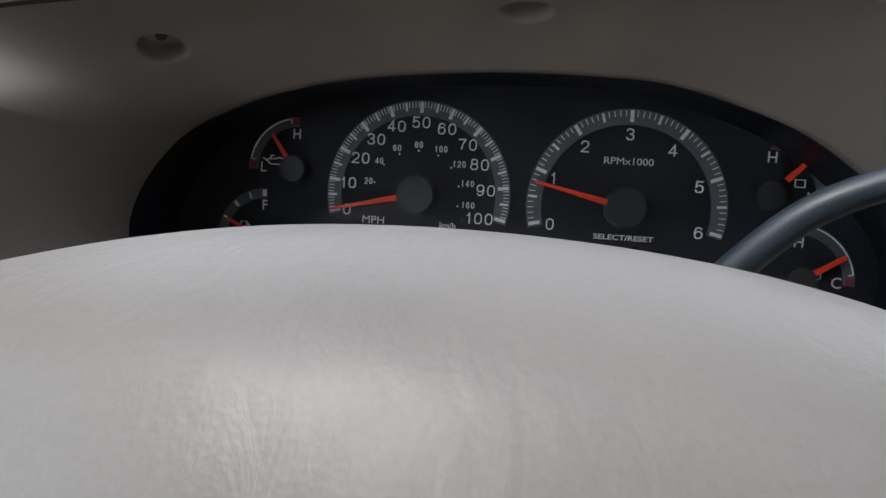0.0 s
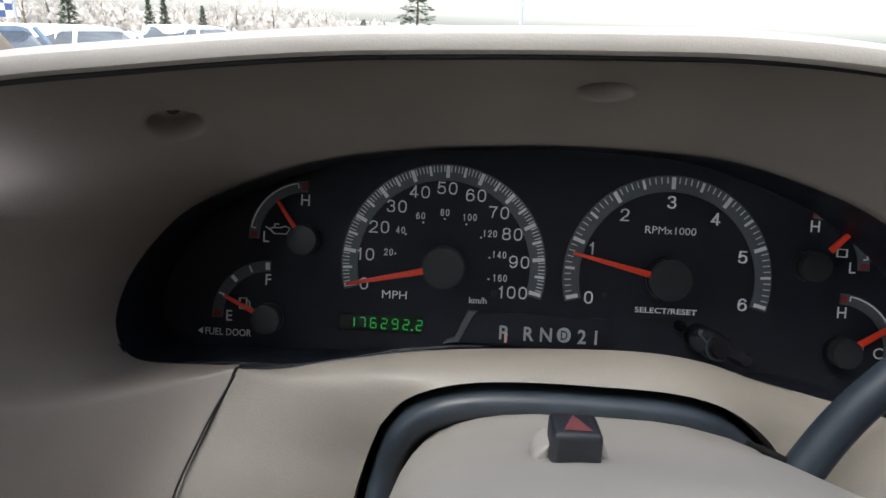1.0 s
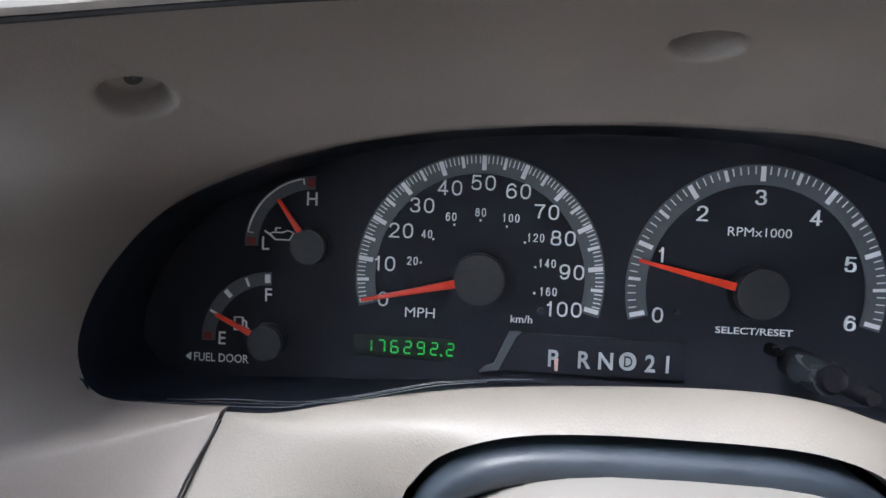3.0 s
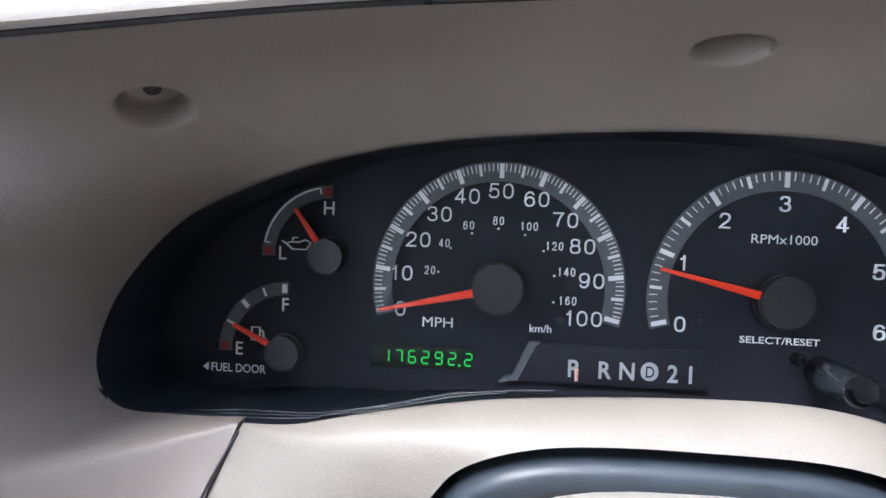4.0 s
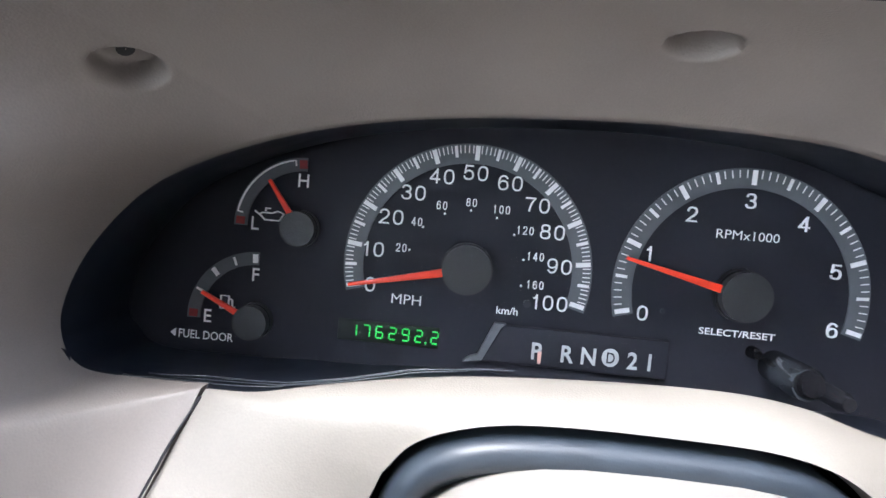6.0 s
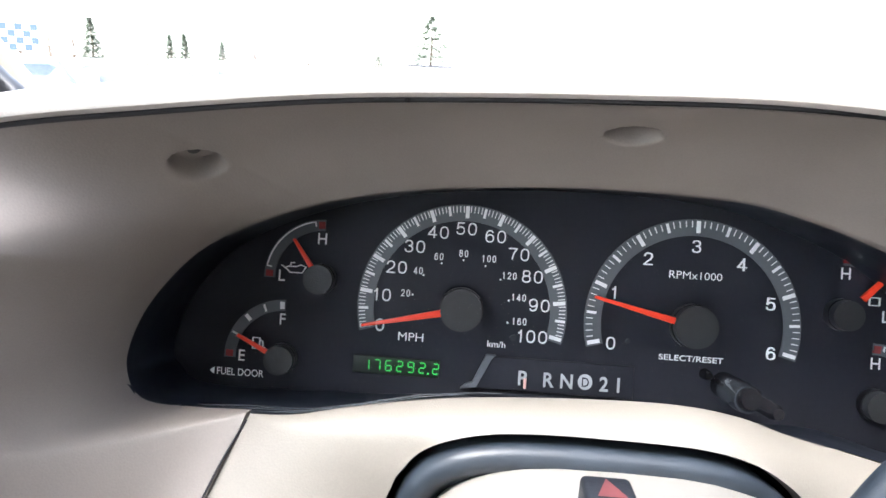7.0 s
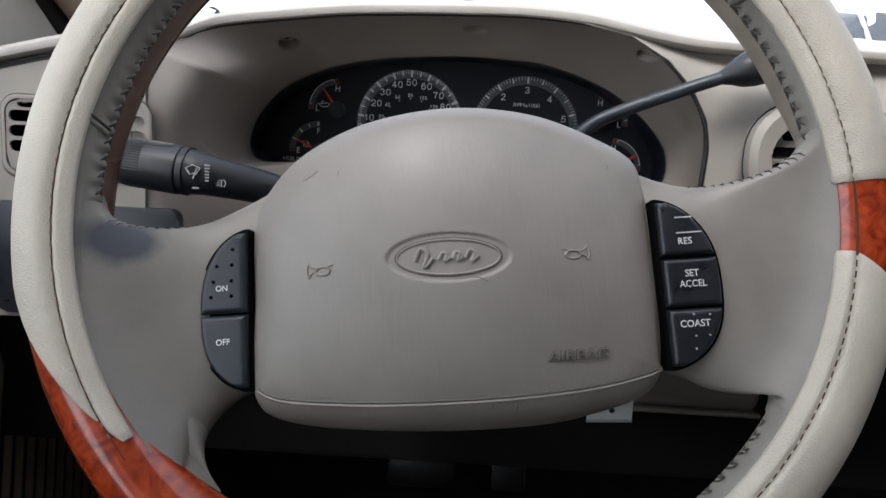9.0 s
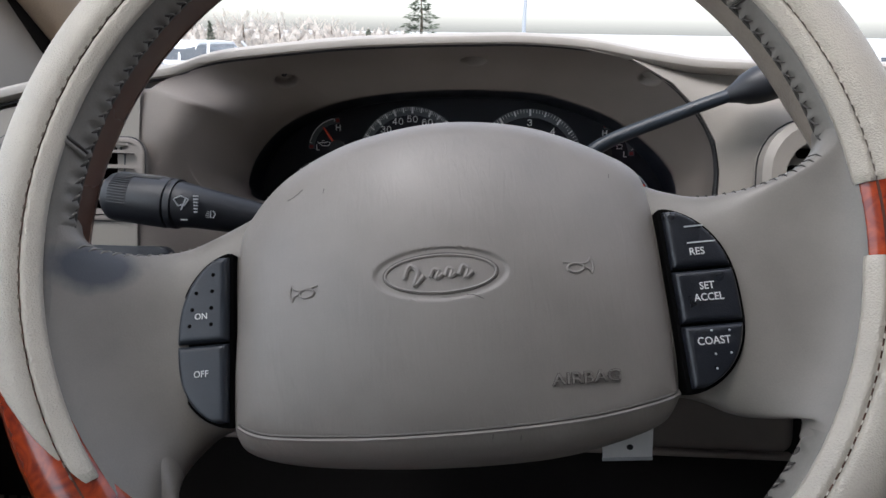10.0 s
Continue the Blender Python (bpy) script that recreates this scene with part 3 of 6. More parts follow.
# the lower panel with the arch over the steering column
LOWER = [((-.108, -.100, -.170), (-.037, -.086, -.170)), ((-.0965, -.088, -.095), (-.0295, -.080, -.095)),
         ((-.0870, -.076, -.062), (-.0250, -.078, -.072)), ((-.0795, -.0670, -.0402), (-.0190, -.082, -.0545)),
         ((-.062, -.0680, -.0390), (-.0110, -.084, -.0445)), ((-.040, -.0680, -.0342), (.0, -.086, -.0385)),
         ((-.015, -.0665, -.0300), (.014, -.086, -.0352)), ((.008, -.0650, -.0275), (.032, -.086, -.0338)),
         ((.048, -.0655, -.0248), (.054, -.086, -.0336)), ((.084, -.0665, -.0240), (.086, -.086, -.0344)),
         ((.110, -.0610, -.0280), (.105, -.085, -.0380)), ((.133, -.0565, -.0350), (.119, -.082, -.0450)),
         ((.159, RIM_Y, -.0410), (.131, -.078, -.0550)), ((.186, RIM_Y, -.0475), (.139, -.079, -.068)),
         ((.208, -.057, -.0535), (.143, -.081, -.086)), ((.238, -.119, -.090), (.144, -.084, -.11)), ((.237, -.120, -.170), (.144, -.088, -.170))]
rows, low_in, low_out = loft(LOWER, 170, 12, 1.0, (0, -.0022, .0018), 3)
lip = [p + np.array((0, .011, -.004)) for p in low_in]
tuck = [p + np.array((0, .012, -.001)) for p in low_out]
part("lower_panel", grid([lip] + rows + [tuck]), LOWER_PLASTIC, dashboard, "light beige plastic panel arched over the column")
dia = spline([(-.1085, -.102, -.170), (-.0972, -.0905, -.095), (-.0880, -.0785, -.062), (-.0805, -.068, -.0425)], 24)
part("panel_gap", tube([tuple(p) for p in dia], 0.0005, 8), BLACK, dashboard, "dark gap between two dash panels")
part("knee_panel", box(-.17, .36, -.035, .10, -.262, -.163, 0.014, 4), HOOD, dashboard, "beige knee panel under the column")
part("knee_panel_edge", box(-.168, .358, -.037, -.02, -.265, -.260, 0.002, 3), HOOD, dashboard, "rolled lower edge of the knee panel")
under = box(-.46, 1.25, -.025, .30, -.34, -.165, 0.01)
part("under_panel", under, DARK_TRIM, dashboard, "panel under the dashboard, its shade put into near black")

for mid, nrm, hr in recess_floors:
    ahead = (nrm * nrm.z - Vector((0, 0, 1))).normalized()
    across_ = nrm.cross(ahead)
    c = mid - nrm * 0.0010 - ahead * 0.0012
    part("screw_hole", grid([[c + nrm * d + q * hr * (math.cos(a) * ahead + math.sin(a) * across_) for a in (2 * math.pi * i / 24 for i in range(24))]
                             for q, d in ((0.26, 0.0014), (0.24, 0.0), (0.02, 0.0))], close_u=True), BLACK, surround, "dark screw hole in its dished recess")

# column arch: near-black sheet for the gap's shade, and slate seal round the column
REC = [b for _, b in LOWER]
rec = spline(REC, 120)


def towards_column(p, d, dy):
    """A point of the arch's edge moved d towards the column's middle and dy ahead."""
    way = np.array((min(.085, max(.030, p[0])) - p[0], 0, -.115 - p[2]))
    return p + way / np.linalg.norm(way) * d + np.array((0, dy, 0))


seal = thing("column_seal", DASH, "slate grey rubber seal round the steering column", "seal")
part("shadow_gap", grid([[towards_column(p, d, dy) for p in rec] for d, dy in ((.0002, .014), (.0012, .024), (.0040, .022))]), VOID, seal, "near-black sheet for the shade in the gap under the arch")
part("seal_lip", grid([[towards_column(p, d, dy) for p in rec] for d, dy in ((.0034, .020), (.0036, .010), (.0041, .004), (.0052, .001), (.0080, -.001), (.0110, -.001), (.0140, .001), (.0190, .010))]),
     SLATE, seal, "rounded slate rubber lip")

# ---------------------------------------------------------------- instrument cluster
cluster = thing("instrument_cluster", DASH, "black instrument cluster with white print and red needles", "instrument cluster")
open_pts = [(p[0], p[1]) for p in spline([(x, z) for x, z in OPENING], 150, closed=True)]
cx0, cz0 = 0.048, 0.004


def grown(d, drop=0.0):
    """The opening's outline grown by d, its floor sunk by drop under the gear display."""
    out = []
    for x, z in open_pts:
        v = Vector((x - cx0, (z - cz0) * 2.2))
        v.normalize()
        sink = drop * max(0.0, 1 - ((x - .055) / .115) ** 2) if z < -.02 else 0.0
        out.append((x + v.x * d, z + v.y * d - sink))
    return out


part("dial_face", plate(grown(0.004, 0.012), 0.0, 0.004), FACE, cluster, "matt black dial face")
wall_rows = [[(x, y, z) for x, z in grown(g, dr)] for g, y, dr in ((0.0012, RIM_Y + .003, 0), (0.0022, RIM_Y + .010, .002), (0.0032, -0.02, .0080), (0.0036, 0.001, .0115))]
part("housing", grid(wall_rows, close_u=True), HOUSING, cluster, "glossy black housing wall with fine scratches")


def lens_y(z):
    return RIM_Y + 0.006 + 0.38 * (z + 0.050)


lens_rows = []
for q in (1.0, 0.8, 0.6, 0.4, 0.2, 0.02):
    lens_rows.append([(lerp(cx0, x, q), lens_y(lerp(cz0, z, q)), lerp(cz0, z, q)) for x, z in grown(0.0016)])
lens = part("lens", grid(lens_rows, close_u=True), LENS, cluster, "clear plastic lens")
lens.visible_shadow = False

TACH_X, R_TICK = 0.1125, 0.0487


def dial(name, cx, major, minor_between, step, label):
    d = part(name, arc_band(cx, 0, 0.0438, 0.0520, -105.6, 105.6, -0.0008, 0.001, 90), BAND, cluster, label)
    n = len(major)
    for i in range(n):
        a = (i - (n - 1) / 2) * step
        part("major_tick", bar_at(cx, 0, a, 0.0452, 0.0512, 0.0019, 0.0019, -0.0014, 0), PRINT, d)
        if i < n - 1:
            part("half_tick", bar_at(cx, 0, a + step / 2, 0.0464, 0.0512, 0.0013, 0.0013, -0.0013, 0), PRINT, d)
    fine = bmesh.new()
    for i in range(n - 1):
        for k in range(1, minor_between):
            if k != minor_between / 2:
                bar_at(cx, 0, (i - (n - 1) / 2 + k / minor_between) * step, 0.0480, 0.0512, 0.00044, 0.00044, -0.0012, 0, bm=fine)
    part("fine_ticks", fine, PRINT, d)
    return d


speedo = dial("speedometer", 0.0, range(11), 10, 20.64, "grey speedometer band with white ticks")
for body, (x, z) in zip(range(0, 101, 10), ((-.0400, -.0105), (-.0396, .0045), (-.0335, .0187), (-.0251, .0296), (-.0138, .0374), (0, .0400),
                                            (.0146, .0371), (.0266, .0290), (.0339, .0185), (.0382, .0046), (.0360, -.0110))):
    part("numeral", numeral_bm(str(body), x, -0.0012, z, 0.0062), PRINT, speedo)
for body, (x, z), (u, w) in zip(range(20, 161, 20), ((-.0282, .0062), (-.0226, .0177), (-.0128, .0254), (-.0006, .0277), (.0122, .0259), (.0228, .0182),
                                                   (.0281, .0078), (.0291, -.0040)),
                                ((-.0247, .0056), (-.0199, .0157), (-.0113, .0226), (-.0005, .0249), (.0105, .0228), (.0197, .0160), (.0245, .0060), (.0246, -.0049))):
    part("small_numeral", numeral_bm(str(body), x, -0.0012, z, 0.0035, .52, .125), PRINT, speedo)
    part("dot", disc(u - (.0014 if body > 110 else 0), w - (.0005 if 50 < body < 110 else 0), 0.0005, -0.0012, 0, sides=10), PRINT, speedo)
part("dot", disc(-.0245, -.0051, 0.0006, -0.0012, 0, sides=10), PRINT, speedo)
part("unit_print", text_bm("MPH", -.0241, -0.0012, -.0154, 0.0042, 1.12, bold=0), PRINT, speedo)
part("unit_print", text_bm("km/h", .0184, -0.0012, -.0159, 0.0031, 1.05), PRINT, speedo)
tacho = dial("tachometer", TACH_X, range(7), 10, 34.46, "grey tachometer band with white ticks")
for body, (x, z) in zip(range(7), ((.0741, -.0113), (.0745, .0136), (.0895, .0312), (.1123, .0387), (.1345, .0314), (.1493, .0132), (.1509, -.0107))):
    part("numeral", numeral_bm(str(body), x, -0.0012, z, 0.0062), PRINT, tacho)
part("unit_print", text_bm("RPMx1000", .1125, -0.0012, .0245, 0.0037, 1.12, bold=0), PRINT, tacho)
part("unit_print", text_bm("SELECT/RESET", .1130, -0.0012, -.0160, 0.0027, 1.30, bold=.022), PRINT, cluster)


def needle(cx, cz, r_hub, r_tip, angle, w0, w1, root=0.0, hub_y=-0.0085):
    hub = part("needle_hub", disc(cx, cz, r_hub, hub_y, -0.0005, 0.0012, 44), HUBCAP, cluster, "round charcoal needle hub")
    # wider black disc behind the cap paints its ring of shadow
    part("hub_shadow_ring", disc(cx, cz, r_hub * 1.08, -0.0040, -0.0004, 0.0004, 44), BLACK, hub, "black disc for the shadow ring round the needle hub")
    part("needle", bar_at(cx, cz, angle, root or r_hub * 0.96, r_tip, w0, w1, -0.0062, -0.0042, bevel=0.0003), NEEDLE, hub, "red-orange needle")


needle(0, 0, 0.0101, 0.0497, -102.6, 0.0034, 0.0014)
needle(TACH_X, 0, 0.0101, 0.0495, -77.0, 0.0034, 0.0014)
needle(-.0710, .0102, 0.0072, 0.0235, -35.5, 0.0023, 0.0013)
needle(-.0880, -.0308, 0.0072, 0.0245, -64, 0.0023, 0.0013)
needle(.1822, .0106, 0.0072, 0.0255, 43, 0.0030, 0.0022, 0.0112)
needle(.2005, -.0315, 0.0072, 0.0250, 57, 0.0030, 0.0022)


def small_gauge(cx, cz, side, low, high, line):
    """A quarter gauge; side -1 has its arc up to the left, +1 up to the right."""
    g = part("small_gauge", arc_band(cx, cz, 0.0240, 0.0296, min(side * 92, 0), max(side * 92, 0), -0.0008, 0.001, 30), BAND, cluster, "small quarter gauge band")
    if line:
        pts = [(cx + side * r * math.sin(radians(a)), cz + r * math.cos(radians(a))) for a, r in
               [(10, .0262)] + [(lerp(10, 80, i / 20), .0286) for i in range(21)] + [(80, .0262)]]
        part("scale_line", stroke(pts, 0.0007, -0.0013, -0.0004), PRINT, g)
        marks = ((3.5, RED_PRINT), (87.5, RED_PRINT))
    else:
        for a, w in ((3, .0022), (22, .0009), (43, .0018), (65, .0009)):
            part("scale_tick", bar_at(cx, cz, side * a, 0.0250, 0.0287, w, w, -0.0013, 0), PRINT, g)
        marks = ((87.5, RED_PRINT),)
    for a, mm in marks:
        part("red_mark", bar_at(cx, cz, side * a, 0.0250, 0.0286, 0.0032, 0.0032, -0.0013, 0), mm, g)
    part("letter", text_bm(high, cx + side * 0.0010, -0.0012, cz + 0.0200, 0.0056, 0.95), PRINT, g)
    part("letter", text_bm(low, cx + side * 0.0206, -0.0012, cz + 0.0004, 0.0056, 0.95), PRINT, g)
    return g


oil = small_gauge(-.0705, .0103, -1, "L", "H", True)
oil_icon = [(-.0915, .0170), (-.0895, .0158), (-.0880, .0165), (-.0840, .0165), (-.0815, .0175), (-.0790, .0165), (-.0808, .0135), (-.0870, .0135), (-.0885, .0150)]
part("oil_can_symbol", stroke([(x, z - .001) for x, z in oil_icon], 0.0006, -0.0013, -0.0003, closed=True), PRINT, oil)
part("oil_can_symbol", stroke([(-.0868, .0160), (-.0868, .0174), (-.0848, .0174)], 0.0006, -0.0013, -0.0003), PRINT, oil)
fuel = small_gauge(-.0882, -.0312, -1, "E", "F", False)
part("pump_symbol", stroke([(-.1035, -.0270), (-.1035, -.0215), (-.1000, -.0215), (-.1000, -.0270)], 0.0006, -0.0013, -0.0003, closed=True), PRINT, fuel)
part("pump_symbol", stroke([(-.1000, -.0225), (-.0985, -.0232), (-.0983, -.0262), (-.0972, -.0262)], 0.0006, -0.0013, -0.0003), PRINT, fuel)
part("fuel_door_print", text_bm("FUEL DOOR", -.1090, -0.0012, -.0394, 0.0036, 0.86), PRINT, fuel)
part("arrow", plate([(-.1245, -.0394), (-.1225, -.0378), (-.1225, -.0410)], -0.0012, 0), PRINT, fuel)
volt = small_gauge(.1824, .0104, 1, "L", "H", True)
part("battery_symbol", stroke([(.1955, .0160), (.1955, .0197), (.2002, .0197), (.2002, .0160)], 0.0006, -0.0013, -0.0003, closed=True), PRINT, volt)
temp = small_gauge(.1990, -.0318, 1, "C", "H", True)
part("thermometer_symbol", stroke([(.2095, -.0310), (.2120, -.0298), (.2120, -.0255), (.2135, -.0255)], 0.0006, -0.0013, -0.0003), PRINT, temp)

# odometer with seven-segment digits
odo = part("odometer", plate([(-.0522, -.0262), (-.0090, -.0262), (-.0090, -.0352), (-.0522, -.0352)], -0.0008, 0.0012, 0.0006), ODO_BACK, cluster, "odometer window with green digits")
SEG = {"a": ((-1, 2), (1, 2)), "b": ((1, 2), (1, 0)), "c": ((1, 0), (1, -2)), "d": ((-1, -2), (1, -2)), "e": ((-1, 0), (-1, -2)), "f": ((-1, 2), (-1, 0)), "g": ((-1, 0), (1, 0))}
DIGIT = {"1": "bc", "7": "abc", "6": "afgedc", "2": "abged", "9": "abcdfg"}
for i, ch in enumerate("1762922"):
    x = -.0455 + i * .0056 + (0.0012 if i == 6 else 0)
    bm = bmesh.new()
    for s in DIGIT[ch]:
        (ax, az), (bx, bz) = SEG[s]
        ax, bx, az, bz = ax * .0014, bx * .0014, az * .00125, bz * .00125
        if az == bz:
            plate([(x + ax + .0003, -.0305 + az + .00028), (x + bx - .0003, -.0305 + az + .00028), (x + bx - .0003, -.0305 + az - .00028), (x + ax + .0003, -.0305 + az - .00028)], -0.0014, -0.0009, bm=bm)
        else:
            plate([(x + ax - .00028, -.0305 + az - .0003), (x + ax + .00028, -.0305 + az - .0003), (x + ax + .00028, -.0305 + bz + .0003), (x + ax - .00028, -.0305 + bz + .0003)], -0.0014, -0.0009, bm=bm)
    part("digit", bm, GREEN, odo)
part("digit_point", disc(-.0455 + 5 * .0056 + .0031, -.0331, .0005, -.0014, -.0009, sides=8), GREEN, odo)

# gear display
gear = part("gear_display", plate([(.0175, -.0218), (.0860, -.0218), (.0860, -.0378), (.0090, -.0378)], -0.0030, 0.001, 0.0006), FACE, cluster, "black gear display strip")
part("bracket", plate([(.0138, -.0212), (.0185, -.0212), (.0165, -.0232), (.0098, -.0372), (.0020, -.0386), (.0040, -.0366), (.0078, -.0352)], -0.0036, 0.0), BAND, gear, "grey angled bracket")
for body, x in (("P", .0318), ("R", .0444), ("N", .0535), ("2", .0715), ("1", .0785)):
    part("gear_letter", text_bm(body, x, -0.0036, -.0311, 0.0069, 0.90, bold=.03), PRINT_GREY, gear)
ring = plate([(.0625 + .0036 * math.cos(a) * (1 if abs(math.cos(a)) < .8 else .97), -.0308 + .0038 * math.sin(a)) for a in (2 * math.pi * i / 28 for i in range(28))], -0.0034, -0.002)
part("drive_ring", ring, PRINT_GREY, gear)
part("gear_letter", text_bm("D", .0625, -0.0038, -.0308, 0.0046, 0.8), HOUSING, gear)
part("gear_pointer", plate([(.0326, -.0312), (.0342, -.0312), (.0340, -.0362), (.0328, -.0362)], -0.0042, -0.003, 0.0002), mat("pointer_pink", (0.75, 0.45, 0.38), 0.5), gear, "pale orange gear pointer")

# reset stems, glossy black
for x, z, r, y in ((.1300, -.0278, .0062, -.030), (.1205, -.0230, .0026, -.006)):
    stem = tube([(x, 0.0, z), (x, y + .004, z), (x, y + .002, z), (x, y, z)], [r * 1.05, r, r * .92, r * .7], 24)
    part("reset_stem", stem, GLOSS_BLACK, cluster, "glossy black reset stem")
part("stem_tip", tube([(.1345, -.022, -.0293), (.1350, -.040, -.0300), (.1351, -.0435, -.0301)], [.0038, .0036, .0024], 20), GLOSS_BLACK, cluster, "black reset knob")
part("stem_collar", grid([[(.1292 + r * math.cos(a), y, -.0283 + r * math.sin(a)) for a in (2 * math.pi * i / 28 for i in range(28))]
                          for r, y in ((.0066, -.010), (.0065, -.024), (.0060, -.028), (.0050, -.0275), (.0046, -.012))], close_u=True),
     SMOKED, cluster, "glossy smoked plastic collar round the reset knob")
for k, (x0, x1, y, lift) in enumerate(((-.118, -.060, -.047, .0), (-.100, -.035, -.044, .0), (-.085, -.010, -.0415, .0), (-.060, .004, -.046, .0), (-.112, -.075, -.040, .0), (-.040, .020, -.043, .0))):
    pts = []
    for i in range(13):
        x = lerp(x0, x1, i / 12)
        zf = float(np.interp(x, (-.129, -.113, -.087, -.062, -.040, -.015, .008, .030), (-.043, -.045, -.0445, -.043, -.039, -.0335, -.0303, -.0288)))
        pts.append((x, y + .0012 * math.sin(i * .5 + k), zf - .0005))
    part("scratch", tube(pts, .00022, 5), SLATE, cluster, "fine scratch along the housing")
part("pin_hole", disc(.0265, -.0123, .0016, -.0009, 0.001, sides=16), HOUSING, cluster)
part("pin_hole", disc(.0824, -.0097, .0011, -.0009, 0.001, sides=16), HOUSING, cluster)


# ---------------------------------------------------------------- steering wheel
# Shade of creases and embossed edges put into a darker colour.
CREASE_SHADE = mat("crease_shade", (0.10, 0.09, 0.08), 0.6)
BEIGE_LEATHER = mat("beige_leather", (0.30, 0.255, 0.21), 0.4, grain=0.3, grain_size=0.0012, var=0.08, patch=0.02)
W_AZ, W_EL, W_SPIN = -0.03, 0.2832, radians(7.5)
W_C = Vector((0.0520, -0.3357, -0.0552))
w_n = Vector((math.sin(W_AZ), -math.cos(W_AZ) * math.cos(W_EL), math.sin(W_EL))).normalized()
w_u0 = Vector((math.cos(W_AZ), math.sin(W_AZ), 0))
w_v0 = w_n.cross(w_u0).normalized()
w_u0 = w_v0.cross(w_n).normalized()
w_u = math.cos(W_SPIN) * w_u0 + math.sin(W_SPIN) * w_v0
w_v = math.cos(W_SPIN) * w_v0 - math.sin(W_SPIN) * w_u0
WHEEL = DASH @ Matrix.LocRotScale(W_C, Matrix((w_u, -w_n, w_v)).transposed(), None)
# in the wheel's frame: x along the wheel's right, z along its top, -y towards the driver
W_R, W_r = 0.1889, 0.0196

wheel = thing("steering_wheel", WHEEL, "beige steering wheel in a laced cream leather and burl wood cover", "steering wheel")


def rim_point(th, ph, r=W_r):
    """th: degrees anticlockwise from the right; ph: 0 outward, 90 towards the driver."""
    t, p = radians(th), radians(ph)
    rr = W_R + r * math.cos(p)
    x = rr * math.cos(t)
    z = rr * math.sin(t)
    return (x - 0.0015, -r * math.sin(p) + 0.041 * x - 0.030 * z + 0.0201, z + 0.0031)


def rim_skin(th0, th1, ph0, ph1, r, nt, npx, wave=None, thick=0.0):
    """A piece of the rim's skin between angles, ph0 and ph1 being numbers or functions of th."""
    rows = []
    for i in range(nt + 1):
        th = lerp(th0, th1, i / nt)
        a = ph0(th) if callable(ph0) else ph0
        b = ph1(th) if callable(ph1) else ph1
        row = []
        for k in range(npx + 1):
            t = k / npx
            edge = min(1.0, min(t, 1 - t) * npx / 2)
            rr = r - 0.0011 * (1 - edge) ** 2
            if wave:
                rr += wave(th, t)
            row.append(rim_point(th, lerp(a, b, t), rr))
        rows.append(row)
    return grid(rows)


def seam_ph(th):
    """Where the cover's sewn seam runs round the rim."""
    return 112.5 - 5 * math.cos(radians(th - 180))


def hem_ph(th):
    return seam_ph(th) + 28 - 2.5 * max(0.0, math.cos(radians(th - 192))) + 11 * math.exp(-((th - 214) / 14) ** 2)


def lace_ph(th):
    return seam_ph(th) + 52.5 + 5 * max(0.0, math.cos(radians(th - 192)))


part("rim_core", rim_skin(95, 183, 0, 360, W_r - 0.0026, 70, 40, wave=lambda th, t: 0.0042 * math.exp(-((t * 360 - 226) / 28) ** 2)), BROWN_LEATHER, wheel, "dark brown rim under the cover")
part("rim_core", rim_skin(2, 95, 0, 360, W_r - 0.0026, 60, 40, wave=lambda th, t: 0.0050 * math.exp(-((t * 360 - 232) / 34) ** 2) * min(1, (th - 2) / 14)), BEIGE_LEATHER, wheel, "beige rim under the cover")
part("rim_core", rim_skin(226, 324, 0, 360, W_r - 0.0026, 66, 40, wave=lambda th, t: -0.0095 * max(0.0, 1 - (th - 226) / 26)), BEIGE_LEATHER, wheel, "beige rim under the cover")
for a, b in ((183, 227), (-36, 2)):
    part("rim_core", rim_skin(a, b, -165, lambda t: hem_ph(t) - 4, W_r - 0.0026, 40, 30), BEIGE_LEATHER, wheel, "beige rim under the cover")
for b0, b1 in ((1, 202), (233, 324)):
    part("laced_band", rim_skin(b0, b1, lambda t: hem_ph(t) - 4, lambda t: lace_ph(t) + 9, W_r - 0.0008, int(b1 - b0) * 4, 14,
                                wave=lambda th, t: 0.0016 * math.sin(radians(th) * 130) * max(0, t - .40) * (1 if th > 210 else max(0.0, min(1.0, (184 - th) / 6))) - (0.0010 * max(0.0, (th - 186) / 16) if th < 210 else 0.0080 * max(0.0, 1 - (th - 233) / 20))), STAINED_BAND if b0 == 1 else GREY_LEATHER, wheel, "grey leather band laced along the inside")


